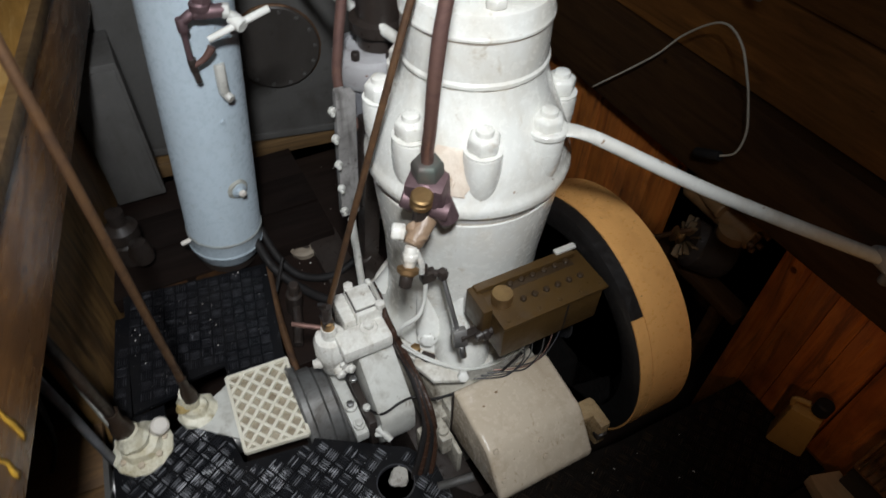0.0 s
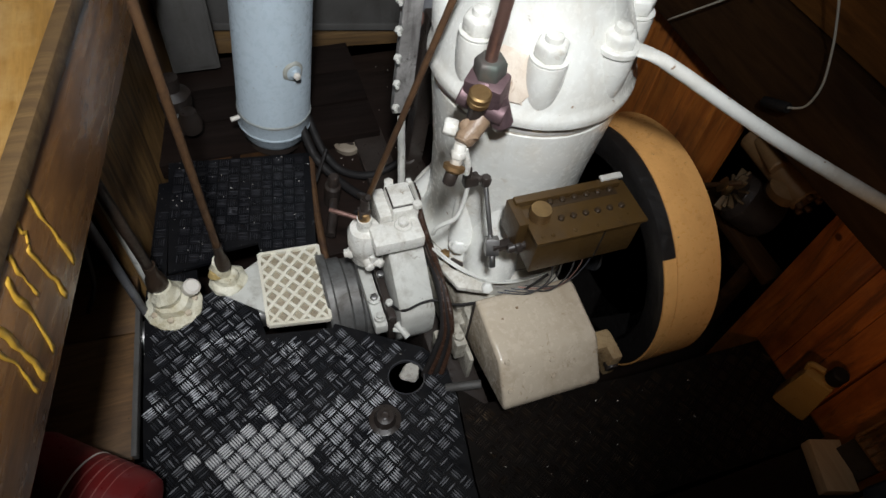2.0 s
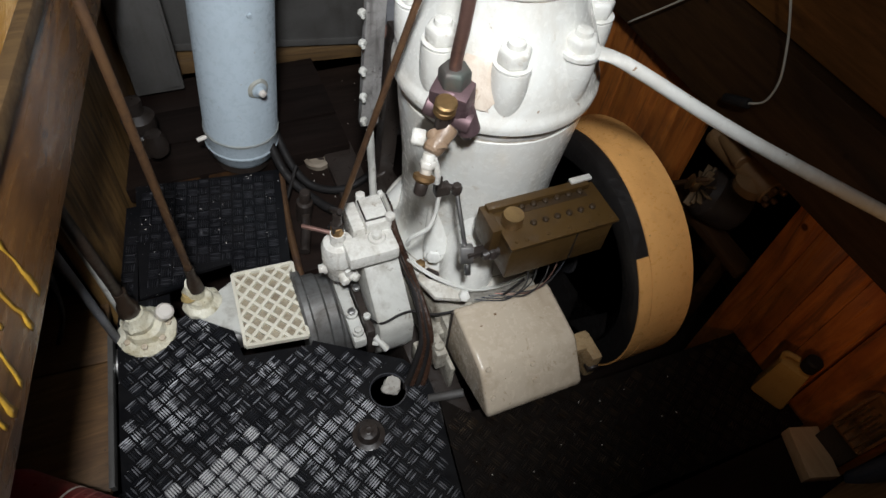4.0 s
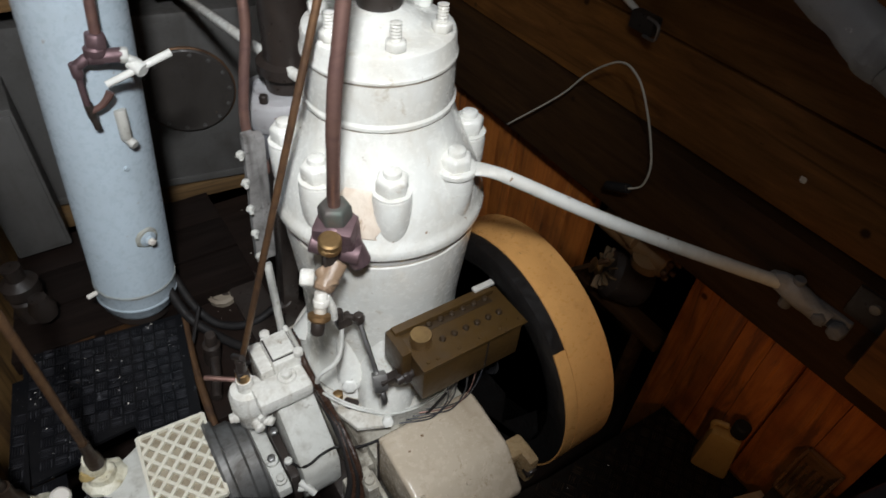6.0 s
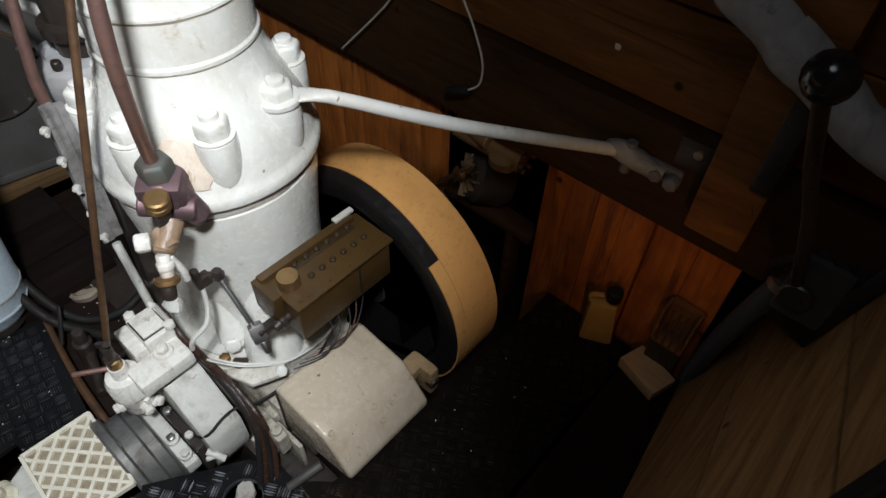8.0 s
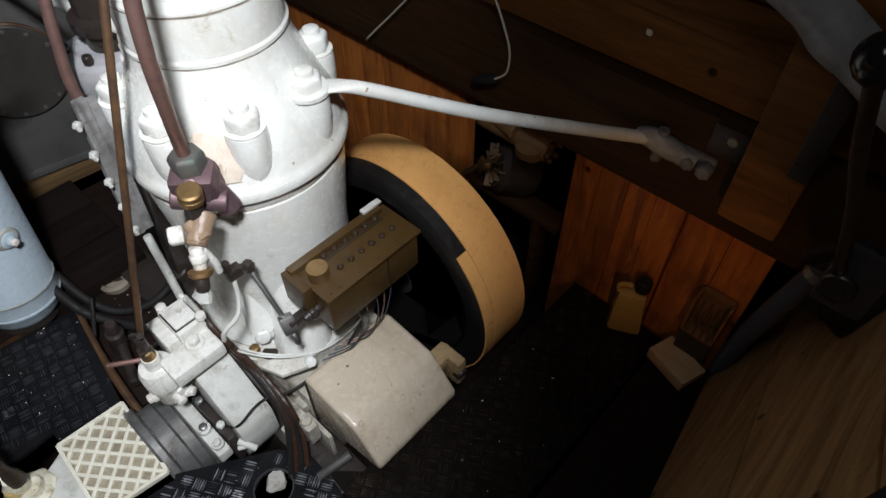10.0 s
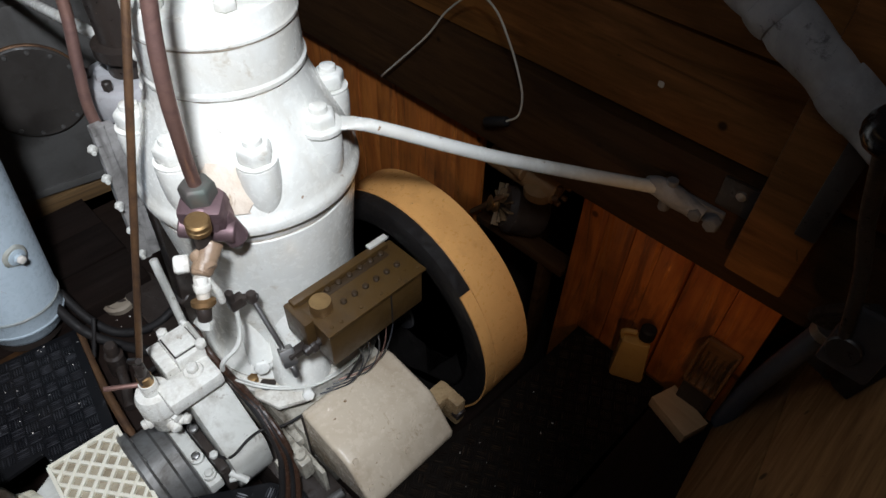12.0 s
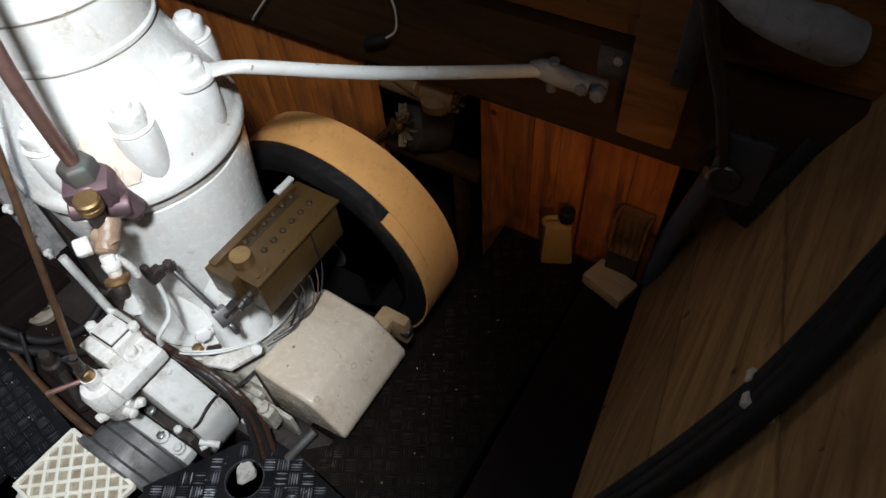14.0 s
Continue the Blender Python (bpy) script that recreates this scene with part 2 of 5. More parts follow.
def lathe(profile, segs=40, m=None, arc=None):
    """Turned form: (radius, height) pairs round the z axis."""
    bm = bmesh.new()
    rings = []
    for r, z in profile:
        if r < 1e-5:
            rings.append([bm.verts.new((0, 0, z))])
        else:
            rings.append([bm.verts.new((r * math.cos(2 * math.pi * k / segs), r * math.sin(2 * math.pi * k / segs), z)) for k in range(segs)])
    for a, b in zip(rings, rings[1:]):
        for k in range(segs):
            p, q = a[k % len(a)], a[(k + 1) % len(a)]
            s, t = b[(k + 1) % len(b)], b[k % len(b)]
            ring = [p]
            for v in (q, s, t):
                if v not in ring:
                    ring.append(v)
            if len(ring) > 2:
                bm.faces.new(ring)
    for r in (rings[0], rings[-1]):
        if len(r) > 2:
            bm.faces.new(r)
    bmesh.ops.recalc_face_normals(bm, faces=bm.faces)
    if m is not None:
        bmesh.ops.transform(bm, matrix=m, verts=bm.verts)
    return bm


def spline(points, steps=8):
    """A smooth line through the points."""
    p = [Vector(q) for q in points]
    if len(p) < 3:
        return p
    out = []
    for i in range(len(p) - 1):
        a, b = p[max(i - 1, 0)], p[i]
        c, d = p[i + 1], p[min(i + 2, len(p) - 1)]
        for k in range(steps):
            t = k / steps
            out.append(0.5 * ((2 * b) + (c - a) * t + (2 * a - 5 * b + 4 * c - d) * t * t + (3 * b - a - 3 * c + d) * t ** 3))
    out.append(p[-1])
    return out


def tube(points, radius, segs=12, steps=8, ends=None, wobble=0.0):
    """A round bar or hose along a smooth line; ends: other radii by share of its length."""
    line = spline(points, steps)
    bm = bmesh.new()
    up = Vector((0, 0, 1))
    prev = []
    n = len(line)
    side = None
    for i, q in enumerate(line):
        d = (line[min(i + 1, n - 1)] - line[max(i - 1, 0)]).normalized()
        if side is None:
            side = d.cross(up if abs(d.z) < 0.9 else Vector((1, 0, 0))).normalized()
        side = (side - d * side.dot(d)).normalized()
        other = d.cross(side)
        r = radius if ends is None else ends(i / (n - 1)) * radius
        r *= 1 + wobble * noise.noise(q * 25)
        ring = [bm.verts.new(q + (side * math.cos(2 * math.pi * k / segs) + other * math.sin(2 * math.pi * k / segs)) * r) for k in range(segs)]
        if prev:
            for k in range(segs):
                bm.faces.new((prev[k], prev[(k + 1) % segs], ring[(k + 1) % segs], ring[k]))
        else:
            bm.faces.new(ring)
        prev = ring
    bm.faces.new(prev)
    bmesh.ops.recalc_face_normals(bm, faces=bm.faces)
    return bm


def along(a, b):
    """A pose at a whose z axis points to b."""
    a, b = Vector(a), Vector(b)
    return Matrix.Translation(a) @ (b - a).to_track_quat('Z', 'Y').to_matrix().to_4x4()


def rod(a, b, radius, segs=14, profile=None, r2=None):
    length = (Vector(b) - Vector(a)).length
    r2 = radius if r2 is None else r2
    pr = profile or [(radius * 0.9, 0), (radius, min(0.1 * radius + 0.0005, length * 0.1)), (r2, length - min(0.1 * radius + 0.0005, length * 0.1)), (r2 * 0.9, length)]
    return lathe(pr, segs, along(a, b))


def hexagon(radius, height, m=None, dome=True):
    """A hexagonal nut or bolt head with its corners turned off."""
    bm = lathe([(radius * 0.9, 0), (radius, height * 0.1), (radius, height * 0.82), (radius * 0.84, height)], 6)
    bevel(bm, radius * 0.06, 1)
    if m is not None:
        bmesh.ops.transform(bm, matrix=m, verts=bm.verts)
    return bm


def join(*meshes):
    out = bmesh.new()
    for bm in meshes:
        me = bpy.data.meshes.new("piece")
        bm.to_mesh(me)
        bm.free()
        out.from_mesh(me)
        bpy.data.meshes.remove(me)
    return out


def prism(outline, z0, z1, r=0.002, m=None):
    """An outline in the xy plane, pulled up from z0 to z1."""
    bm = bmesh.new()
    low = [bm.verts.new((x, y, z0)) for x, y in outline]
    f = bm.faces.new(low)
    top = bmesh.ops.extrude_face_region(bm, geom=[f])
    bmesh.ops.translate(bm, vec=(0, 0, z1 - z0), verts=[v for v in top["geom"] if isinstance(v, bmesh.types.BMVert)])
    bmesh.ops.recalc_face_normals(bm, faces=bm.faces)
    if r:
        bevel(bm, r)
    if m is not None:
        bmesh.ops.transform(bm, matrix=m, verts=bm.verts)
    return bm


def rough_up(bm, amount, scale=20.0):
    for v in bm.verts:
        v.co += Vector((noise.noise(v.co * scale), noise.noise(v.co * scale + Vector((7, 0, 0))), noise.noise(v.co * scale + Vector((0, 9, 0))))) * amount
    return bm

# ---- structure ----


def structure(name, bm, material, label, category, smooth=True):
    return tagged(part(name, bm, material, None, "", smooth), label, category, kind="structure")


structure("floor", box(-1.7, 1.1, -2.2, 2.0, -0.5, -0.30, 0), SOLE, "oily bilge boards below the plates, shade put into their dark colour", "floor")
structure("wall_back", box(-1.7, 1.1, 1.5, 1.6, -0.3, 2.2, 0), BOARD_Y, "shadowed brown timber wall behind the engine", "wall")
structure("wall_aft", box(-1.7, -1.6, -2.2, 1.5, -0.3, 2.2, 0), BOARD_Y, "shadowed brown timber wall", "wall")
structure("wall_behind", box(-1.6, 1.1, -2.2, -2.1, -0.3, 2.2, 0), BOARD_X, "shadowed brown timber wall", "wall")
# Added backing; the shade inside the bulkhead gap is put into its colour.
structure("wall_recess", box(0.86, 0.9, -2.1, 1.5, -0.3, 2.2, 0), BEAM_Y, "added backing behind the bulkhead gap, coloured dark for its shade", "wall")
# Unseen deck added to close the room, its opening assumed for the fill.
hatch = join(box(-1.7, -0.92, -2.2, 1.6, 2.2, 2.26, 0), box(-0.32, 1.1, -2.2, 1.6, 2.2, 2.26, 0), box(-0.92, -0.32, -2.2, -0.92, 2.2, 2.26, 0), box(-0.92, -0.32, -0.32, 1.6, 2.2, 2.26, 0))
structure("ceiling", hatch, BOARD_Y, "unseen timber deck with an assumed opening", "ceiling")

# bulkhead of upright varnished planks with a gap, under horizontal boards
wall_fore = thing("wall_fore", "varnished pine plank bulkhead under brown boards", "wall", kind="structure")


def planks_up(edges, x, z0, z1, lean=0.0):
    for a, b in zip(edges, edges[1:]):
        part("plank", box(x + random.uniform(-0.003, 0.003), x + 0.03, a + 0.0005, b - 0.0005, z0, z1 + random.uniform(-0.004, 0.002), 0.0015), ORANGEWOOD_Z, wall_fore)


planks_up([-0.745, -0.665, -0.575], 0.553, -0.28, 0.40)
planks_up([-0.573, -0.512, -0.452, -0.388, -0.326], 0.54, -0.28, 0.408)
planks_up([-0.035, 0.035, 0.11, 0.175, 0.25, 0.325, 0.40, 0.48, 0.56, 0.64, 0.72], 0.54, -0.28, 0.385)
for z0, z1, x, mat, nm in ((0.598, 0.7645, 0.528, BOARD_Y, "board"), (0.7675, 1.02, 0.530, BOARD_Y, "board"), (1.023, 1.31, 0.528, BOARD_Y, "board"), (1.313, 1.62, 0.532, BOARD_Y, "board"), (1.626, 2.2, 0.528, BOARD_Y, "board")):
    part(nm, box(x, x + 0.05, -1.6, 1.5, z0, z1, 0.004), mat, wall_fore)
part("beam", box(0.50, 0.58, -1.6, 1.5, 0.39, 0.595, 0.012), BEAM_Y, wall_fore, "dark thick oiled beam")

# hull lining: slanting planks that lean outwards
lining = thing("wall_side", "slanting brown hull lining planks", "wall", kind="structure")
D = Vector((0.949, 0.102, -0.299)).normalized()
W = Vector((0.0, -0.35, 1.0))
N = D.cross(W).normalized()
U = N.cross(D).normalized()
if U.z < 0:
    U = -U
M_LIN = Matrix((D, U, D.cross(U))).transposed().to_4x4()
M_LIN.translation = Vector((0.518, -0.754, 0.0))
out = -1 if D.cross(U).y > 0 else 1
for a, b in ((0.0, 0.208), (0.211, 0.441), (0.445, 0.66), (0.664, 0.84), (0.844, 1.10), (1.104, 1.5), (1.504, 2.0), (2.004, 2.6)):
    part("plank", box(-2.12, 0.30, a, b, 0.0, 0.03 * out, 0.003, M_LIN), BOARD_X, lining)
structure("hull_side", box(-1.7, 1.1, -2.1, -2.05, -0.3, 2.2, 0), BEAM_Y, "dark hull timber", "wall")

# left bulkhead, a plywood sheet and a darker panel with a seam
LW = pose(-0.765, 0.06, 0, 0, 0, -9.5)
structure("wall_left", box(-0.03, 0, 0.075, 1.4, -0.29, 0.9, 0.002, LW), PLY_Z, "oil-stained plywood bulkhead with dark streaks", "wall")
LW2 = pose(-0.765, 0.06, 0, 0, 0, -4.5)
DIMPLY = timber("worn_brown_plywood", (0.19, 0.105, 0.042), (0.075, 0.038, 0.016), 'x', 0.6, False, (0.03, 0.018, 0.01))
panel = thing("floor_panel", "brown plywood floor panels under the bench with a pale seam", "floor", kind="structure")
part("panel", box(-0.55, -0.004, -0.066, 0.118, -0.02, -0.002, 0.0015, LW2), DIMPLY, panel, "worn tan plywood panel")
part("panel", box(-0.55, -0.004, -0.335, -0.069, -0.02, -0.003, 0.0015, LW2), DIMPLY, panel)
part("edge_strip", box(-0.006, 0.004, -0.33, 0.0, -0.02, 0.001, 0.001, LW2), GREY, panel, "worn grey metal edge strip")


# ---- floor plates with raised bars ----
def inside(x, y, poly):
    hit = False
    for (ax, ay), (bx, by) in zip(poly, poly[1:] + poly[:1]):
        if (ay > y) != (by > y) and x < (bx - ax) * (y - ay) / (by - ay) + ax:
            hit = not hit
    return hit


def margin(x, y, poly):
    best = 9
    for (ax, ay), (bx, by) in zip(poly, poly[1:] + poly[:1]):
        d = Vector((bx - ax, by - ay))
        t = max(0, min(1, ((x - ax) * d.x + (y - ay) * d.y) / d.length_squared))
        best = min(best, math.hypot(x - ax - t * d.x, y - ay - t * d.y))
    return best


def bars(name, poly, z, pitch, turn, material, parent, holes=()):
    verts, faces = [], []
    ca, sa = math.cos(radians(turn)), math.sin(radians(turn))
    n = int(1.6 / pitch)
    shape = ((-1.0, 0.0), (-0.55, -0.8), (0.0, -1.0), (0.55, -0.8), (1.0, 0.0), (0.55, 0.8), (0.0, 1.0), (-0.55, 0.8))
    for i in range(-n, n):
        for j in range(-n, n):
            cx, cy = (i + 0.5) * pitch, (j + 0.5) * pitch
            gx, gy = ca * cx - sa * cy - 0.1, sa * cx + ca * cy - 0.2
            if not inside(gx, gy, poly) or margin(gx, gy, poly) < pitch * 0.45:
                continue
            if any(math.hypot(gx - hx, gy - hy) < hr for hx, hy, hr in holes):
                continue
            flip = (i + j) % 2
            a = radians(turn + (90 if flip else 0))
            c, s = math.cos(a), math.sin(a)
            for k in range(5):
                off = (k - 2) * pitch * 0.185
                base = len(verts)
                for ring, (h, f) in enumerate(((-0.0003, 1.0), (0.0019, 0.6))):
                    for px, py in shape:
                        lx, ly = px * pitch * 0.46 * (1 if ring == 0 else 0.9), py * pitch * 0.066 * f + off
                        verts.append((gx + c * lx - s * ly, gy + s * lx + c * ly, z + h))
                for q in range(8):
                    faces.append((base + q, base + (q + 1) % 8, base + 8 + (q + 1) % 8, base + 8 + q))
                faces.append(tuple(base + 8 + q for q in range(8)))
    me = bpy.data.meshes.new(name)
    me.from_pydata(verts, [], faces)
    me.materials.append(material)
    ob = new(name, me)
    ob.parent = parent
    return tagged(ob, "raised five-bar tread, wear and glints put into its colours", kind="stuff")


# Lighter bar tones hold painted glints as well as real wear.
def tread_mat(name, low, high, bare, least):
    m = Mat(name, 0.3)
    geo = m.t.nodes.new("ShaderNodeNewGeometry")
    isl = geo.outputs["Random Per Island"]
    c = m.mix(m.ramp(isl, (0.35, 0.0), (1.0, 0.9)), low, high)
    worn_at = m.noise(7.5, 6, 0.7, twist=0.7)
    c = m.mix(m.ramp(worn_at, (least, 0.0), (least + 0.06, 0.95)), c, bare)
    m.colour(c)
    m.gloss(m.ramp(m.noise(30, 4), (0.3, 0.22), (0.75, 0.45)))
    m.bump(m.noise(160, 3), 0.3, 0.0006)
    return m.m


TREAD = tread_mat("tread_bar_paint", (0.012, 0.013, 0.016), (0.26, 0.265, 0.285), (0.55, 0.56, 0.59), 0.55)
main_poly = [(-1.05, -1.25), (-1.05, -0.30), (-0.776, -0.285), (-0.772, -0.2), (-0.752, 0.062), (-0.64, 0.058), (-0.635, 0.048), (-0.535, 0.048), (-0.522, -0.085), (-0.385, -0.107), (-0.378, -0.098), (-0.212, -0.205), (-0.178, -0.262), (-0.178, -0.312), (-0.205, -0.50), (-0.215, -0.62), (-0.2, -1.25)]
plate = thing("floor_plate", "black painted chequer plate worn to bare metal", "floor plate", kind="structure")
HOLE = (-0.266, -0.260, 0.037)


def pierced(outline, hx, hy, hr, z0, z1):
    """A plate with a round hole through it."""
    bm = bmesh.new()
    loops = [[bm.verts.new((x, y, z1)) for x, y in outline], [bm.verts.new((hx + hr * math.cos(k * math.pi / 16), hy + hr * math.sin(k * math.pi / 16), z1)) for k in range(32)]]
    edges = [bm.edges.new((lp[k], lp[(k + 1) % len(lp)])) for lp in loops for k in range(len(lp))]
    bmesh.ops.triangle_fill(bm, use_beauty=True, use_dissolve=False, edges=edges)
    top = bmesh.ops.extrude_face_region(bm, geom=list(bm.faces))
    bmesh.ops.translate(bm, vec=(0, 0, z0 - z1), verts=[v for v in top["geom"] if isinstance(v, bmesh.types.BMVert)])
    bmesh.ops.recalc_face_normals(bm, faces=bm.faces)
    return bm


part("sheet", pierced(main_poly, *HOLE, -0.007, 0.0), CHEQUER, plate, "", False)
bars("tread", main_poly, 0.0, 0.0265, 30, TREAD, plate, ((HOLE[0], HOLE[1], 0.05), (-0.33, -0.336, 0.034)))
right_poly = [(-0.174, -0.312), (-0.16, -0.325), (-0.13, -0.36), (0.19, -0.392), (0.53, -0.398), (0.53, -0.632), (-0.211, -0.62), (-0.201, -0.50)]
plate_d = thing("floor_plate", "oil-soaked chequer plate before the engine, warm light put into its brown", "floor plate", kind="structure")
# Oil-soaked plate; the dim warm light on it is put into the brown.
OILPLATE = painted("oily_plate_warm_tint", (0.008, 0.0055, 0.004), (0.004, 0.003, 0.0025), (0.03, 0.02, 0.012), 0.5, 0.7, 0.15)
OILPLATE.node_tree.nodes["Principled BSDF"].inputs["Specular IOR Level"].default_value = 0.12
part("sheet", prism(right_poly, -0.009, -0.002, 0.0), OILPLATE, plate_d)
bars("tread", right_poly, -0.002, 0.0265, 30, tread_mat("oily_tread_warm_tint", (0.008, 0.005, 0.0035), (0.030, 0.019, 0.011), (0.12, 0.085, 0.05), 0.62), plate_d)
structure("floor_board", box(-0.2, 0.53, -0.90, -0.636, -0.03, -0.004, 0.003), SOLE, "oily board beside the floor plate, shade put into its dark colour", "floor")

back_poly = [(-0.70, 0.125), (-0.60, 0.132), (-0.60, 0.155), (-0.50, 0.16), (-0.50, 0.128), (-0.372, 0.118), (-0.328, 0.418), (-0.672, 0.462)]
plate_b = thing("floor_plate", "small black chequer plate before the tank", "floor plate", kind="structure")
part("sheet", prism(back_poly, -0.009, 0.0, 0.0), CHEQUER, plate_b)
# Copy of the tread with the dimness at the back put into its colours.
DIMTREAD = tread_mat("dimmed_tread_bar", (0.010, 0.010, 0.012), (0.035, 0.035, 0.04), (0.10, 0.10, 0.11), 0.62)
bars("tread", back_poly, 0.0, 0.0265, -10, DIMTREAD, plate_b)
side_poly = [(-0.752, 0.066), (-0.645, 0.062), (-0.64, 0.12), (-0.705, 0.12), (-0.675, 0.40), (-0.70, 0.40)]
plate_c = thing("floor_plate", "narrow black chequer strip along the bulkhead", "floor plate", kind="structure")
part("sheet", prism(side_poly, -0.012, -0.003, 0.0), CHEQUER, plate_c)
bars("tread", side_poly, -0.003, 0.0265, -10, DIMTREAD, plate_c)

# dark boards behind, with a lighter step
sole = thing("floor_boards", "oil-soaked boards under the air tank, shade put into their dark colour", "floor", kind="structure")
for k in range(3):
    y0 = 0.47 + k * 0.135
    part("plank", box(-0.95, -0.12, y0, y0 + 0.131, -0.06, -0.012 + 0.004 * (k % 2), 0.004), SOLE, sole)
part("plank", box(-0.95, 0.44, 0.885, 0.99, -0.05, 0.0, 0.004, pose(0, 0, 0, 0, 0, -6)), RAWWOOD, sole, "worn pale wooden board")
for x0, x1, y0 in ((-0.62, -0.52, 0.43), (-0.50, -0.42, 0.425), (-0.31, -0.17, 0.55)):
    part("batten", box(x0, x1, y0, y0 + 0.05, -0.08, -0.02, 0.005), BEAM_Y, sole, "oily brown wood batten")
structure("bilge_board", box(-0.36, 0.1, 0.12, 0.86, -0.12, -0.055, 0.004), SOLE, "oily board behind the engine, shade put into its dark colour", "floor")

# ---- the engine ----
engine = thing("engine", "white enamelled single-cylinder marine engine, chipped and oily", "engine", m=pose(0.010, 0.007, -0.003))
part("lower_cylinder", lathe([(0.175, 0.12), (0.172, 0.160), (0.163, 0.172), (0.155, 0.195), (0.150, 0.23), (0.149, 0.27), (0.152, 0.36), (0.160, 0.44), (0.166, 0.50), (0.1665, 0.524), (0.164, 0.527), (0.1665, 0.531), (0.168, 0.545), (0.1, 0.546)], 72), WHITE, engine)
part("flange", lathe([(0.1, 0.546), (0.171, 0.546), (0.1775, 0.552), (0.179, 0.561), (0.1775, 0.570), (0.1735, 0.576), (0.1705, 0.584), (0.167, 0.604), (0.159, 0.630), (0.147, 0.657), (0.133, 0.684), (0.121, 0.712), (0.1155, 0.730), (0.114, 0.738), (0.1, 0.739)], 96), WHITE, engine, "white flared cylinder flange")
part("upper_cylinder", lathe([(0.09, 0.739), (0.113, 0.739), (0.1165, 0.743), (0.1165, 0.748), (0.1135, 0.752), (0.112, 0.81), (0.09, 0.811)], 72), WHITE, engine)
head_ = lathe([(0.09, 0.811), (0.112, 0.811), (0.1145, 0.8135), (0.1145, 0.8175), (0.112, 0.821), (0.111, 0.842), (0.1085, 0.848), (0.103, 0.851), (0.082, 0.852), (0.068, 0.856), (0.052, 0.868), (0.03, 0.876), (0.0, 0.878)], 72)
head = part("cylinder_head", head_, WHITE, engine, "white domed cylinder head")
for k in range(6):
    a = radians(-105 + 60 * k)
    x, y = 0.090 * math.cos(a), 0.090 * math.sin(a)
    part("nut", hexagon(0.0155, 0.014, pose(x, y, 0.8515, 0, 0, 20 * k)), WHITE, head)
    thread = [(0.0072 if q % 2 else 0.0082, 0.862 + 0.0022 * q) for q in range(13)]
    part("stud", lathe([(0.0082, 0.852)] + thread + [(0.0, 0.891)], 12, pose(x, y, 0)), WHITE, head)
part("top_valve", join(lathe([(0.03, 0.872), (0.034, 0.885), (0.026, 0.93), (0.03, 0.94), (0.03, 0.97), (0.0, 0.975)], 24), rod((-0.05, 0.02, 0.925), (0.08, 0.05, 0.93), 0.012)), OILY, engine, "oily black valve on the head")
for k in range(8):
    a = radians(-22 + 45 * k)
    c, s = math.cos(a), math.sin(a)
    m = pose(0.1455 * c, 0.1455 * s, 0, 0, 0, math.degrees(a))
    boss = lathe([(0.024, 0.580), (0.0285, 0.60), (0.0300, 0.625), (0.0300, 0.652), (0.0288, 0.659), (0.026, 0.661), (0.0, 0.661)], 32, m)
    b = part("stud_boss", boss, WHITE, engine)
    part("web", tube([m @ Vector((-0.014, 0, 0.652)), m @ Vector((-0.022, 0, 0.636)), m @ Vector((-0.020, 0, 0.60))], 0.031, 18, 5, lambda t: 0.62 + 0.38 * t), WHITE, b)
    part("washer", lathe([(0.0285, 0.661), (0.0295, 0.662), (0.0295, 0.664), (0.0, 0.664)], 28, m), WHITE, b)
    part("nut", hexagon(0.0255, 0.027, m @ pose(0, 0, 0.664, 0, 0, 17 * k)), WHITE, b)
    part("stud", lathe([(0.0135, 0.688), (0.0138, 0.695), (0.0128, 0.699), (0.009, 0.701), (0, 0.701)], 18, m), WHITE, b)
# faces and lugs at the foot
part("base_flange", rough_up(lathe([(0.12, 0.085), (0.182, 0.085), (0.186, 0.09), (0.188, 0.125), (0.193, 0.129), (0.193, 0.146), (0.188, 0.151), (0.150, 0.158), (0.12, 0.159)], 64), 0.001, 14), SOILED, engine)
part("crankcase", join(box(-0.15, 0.10, -0.19, 0.19, -0.28, 0.088, 0.02), box(-0.150, 0.105, -0.215, 0.20, 0.045, 0.070, 0.006)), GRIMY, engine, "grimy white crankcase")


def lug(angle, r, z):
    c, s = math.cos(radians(angle)), math.sin(radians(angle))
    m = pose(r * c, r * s, 0, 0, 0, angle)
    body = tube([m @ Vector((-0.040, 0, z + 0.085)), m @ Vector((-0.026, 0, z + 0.045)), m @ Vector((-0.006, 0, z - 0.004))], 0.024, 16, 6, lambda t: 0.35 + 0.6 * t)
    b = part("lug", body, WHITE, engine)
    part("bolt_head", lathe([(0.015, 0), (0.0165, 0.003), (0.0165, 0.011), (0.014, 0.015), (0, 0.016)], 22, m @ pose(0.0, 0, z - 0.008, 0, 40, 0)), WHITE, b)
    part("bolt_slot", box(-0.012, 0.012, -0.001, 0.001, 0.0155, 0.0165, 0, m @ pose(0.0, 0, z - 0.008, 0, 40, 0)), OILY, b)


near_lug = [Vector(p) for p in ((-0.113, -0.066, 0.330), (-0.116, -0.080, 0.268), (-0.121, -0.100, 0.210))]
b = part("lug", tube(near_lug, 0.026, 22, 8, lambda t: 0.62 + 0.38 * t), WHITE, engine, "white tapered lug")
LM = along(near_lug[2] + Vector((-0.010, -0.014, 0.0)), near_lug[2] + Vector((-0.034, -0.062, 0.014)))
part("washer", lathe([(0.019, -0.006), (0.02, -0.004), (0.02, 0.0), (0, 0.001)], 24, LM), WHITE, b)
part("bolt_head", hexagon(0.0155, 0.012, LM), WHITE, b)
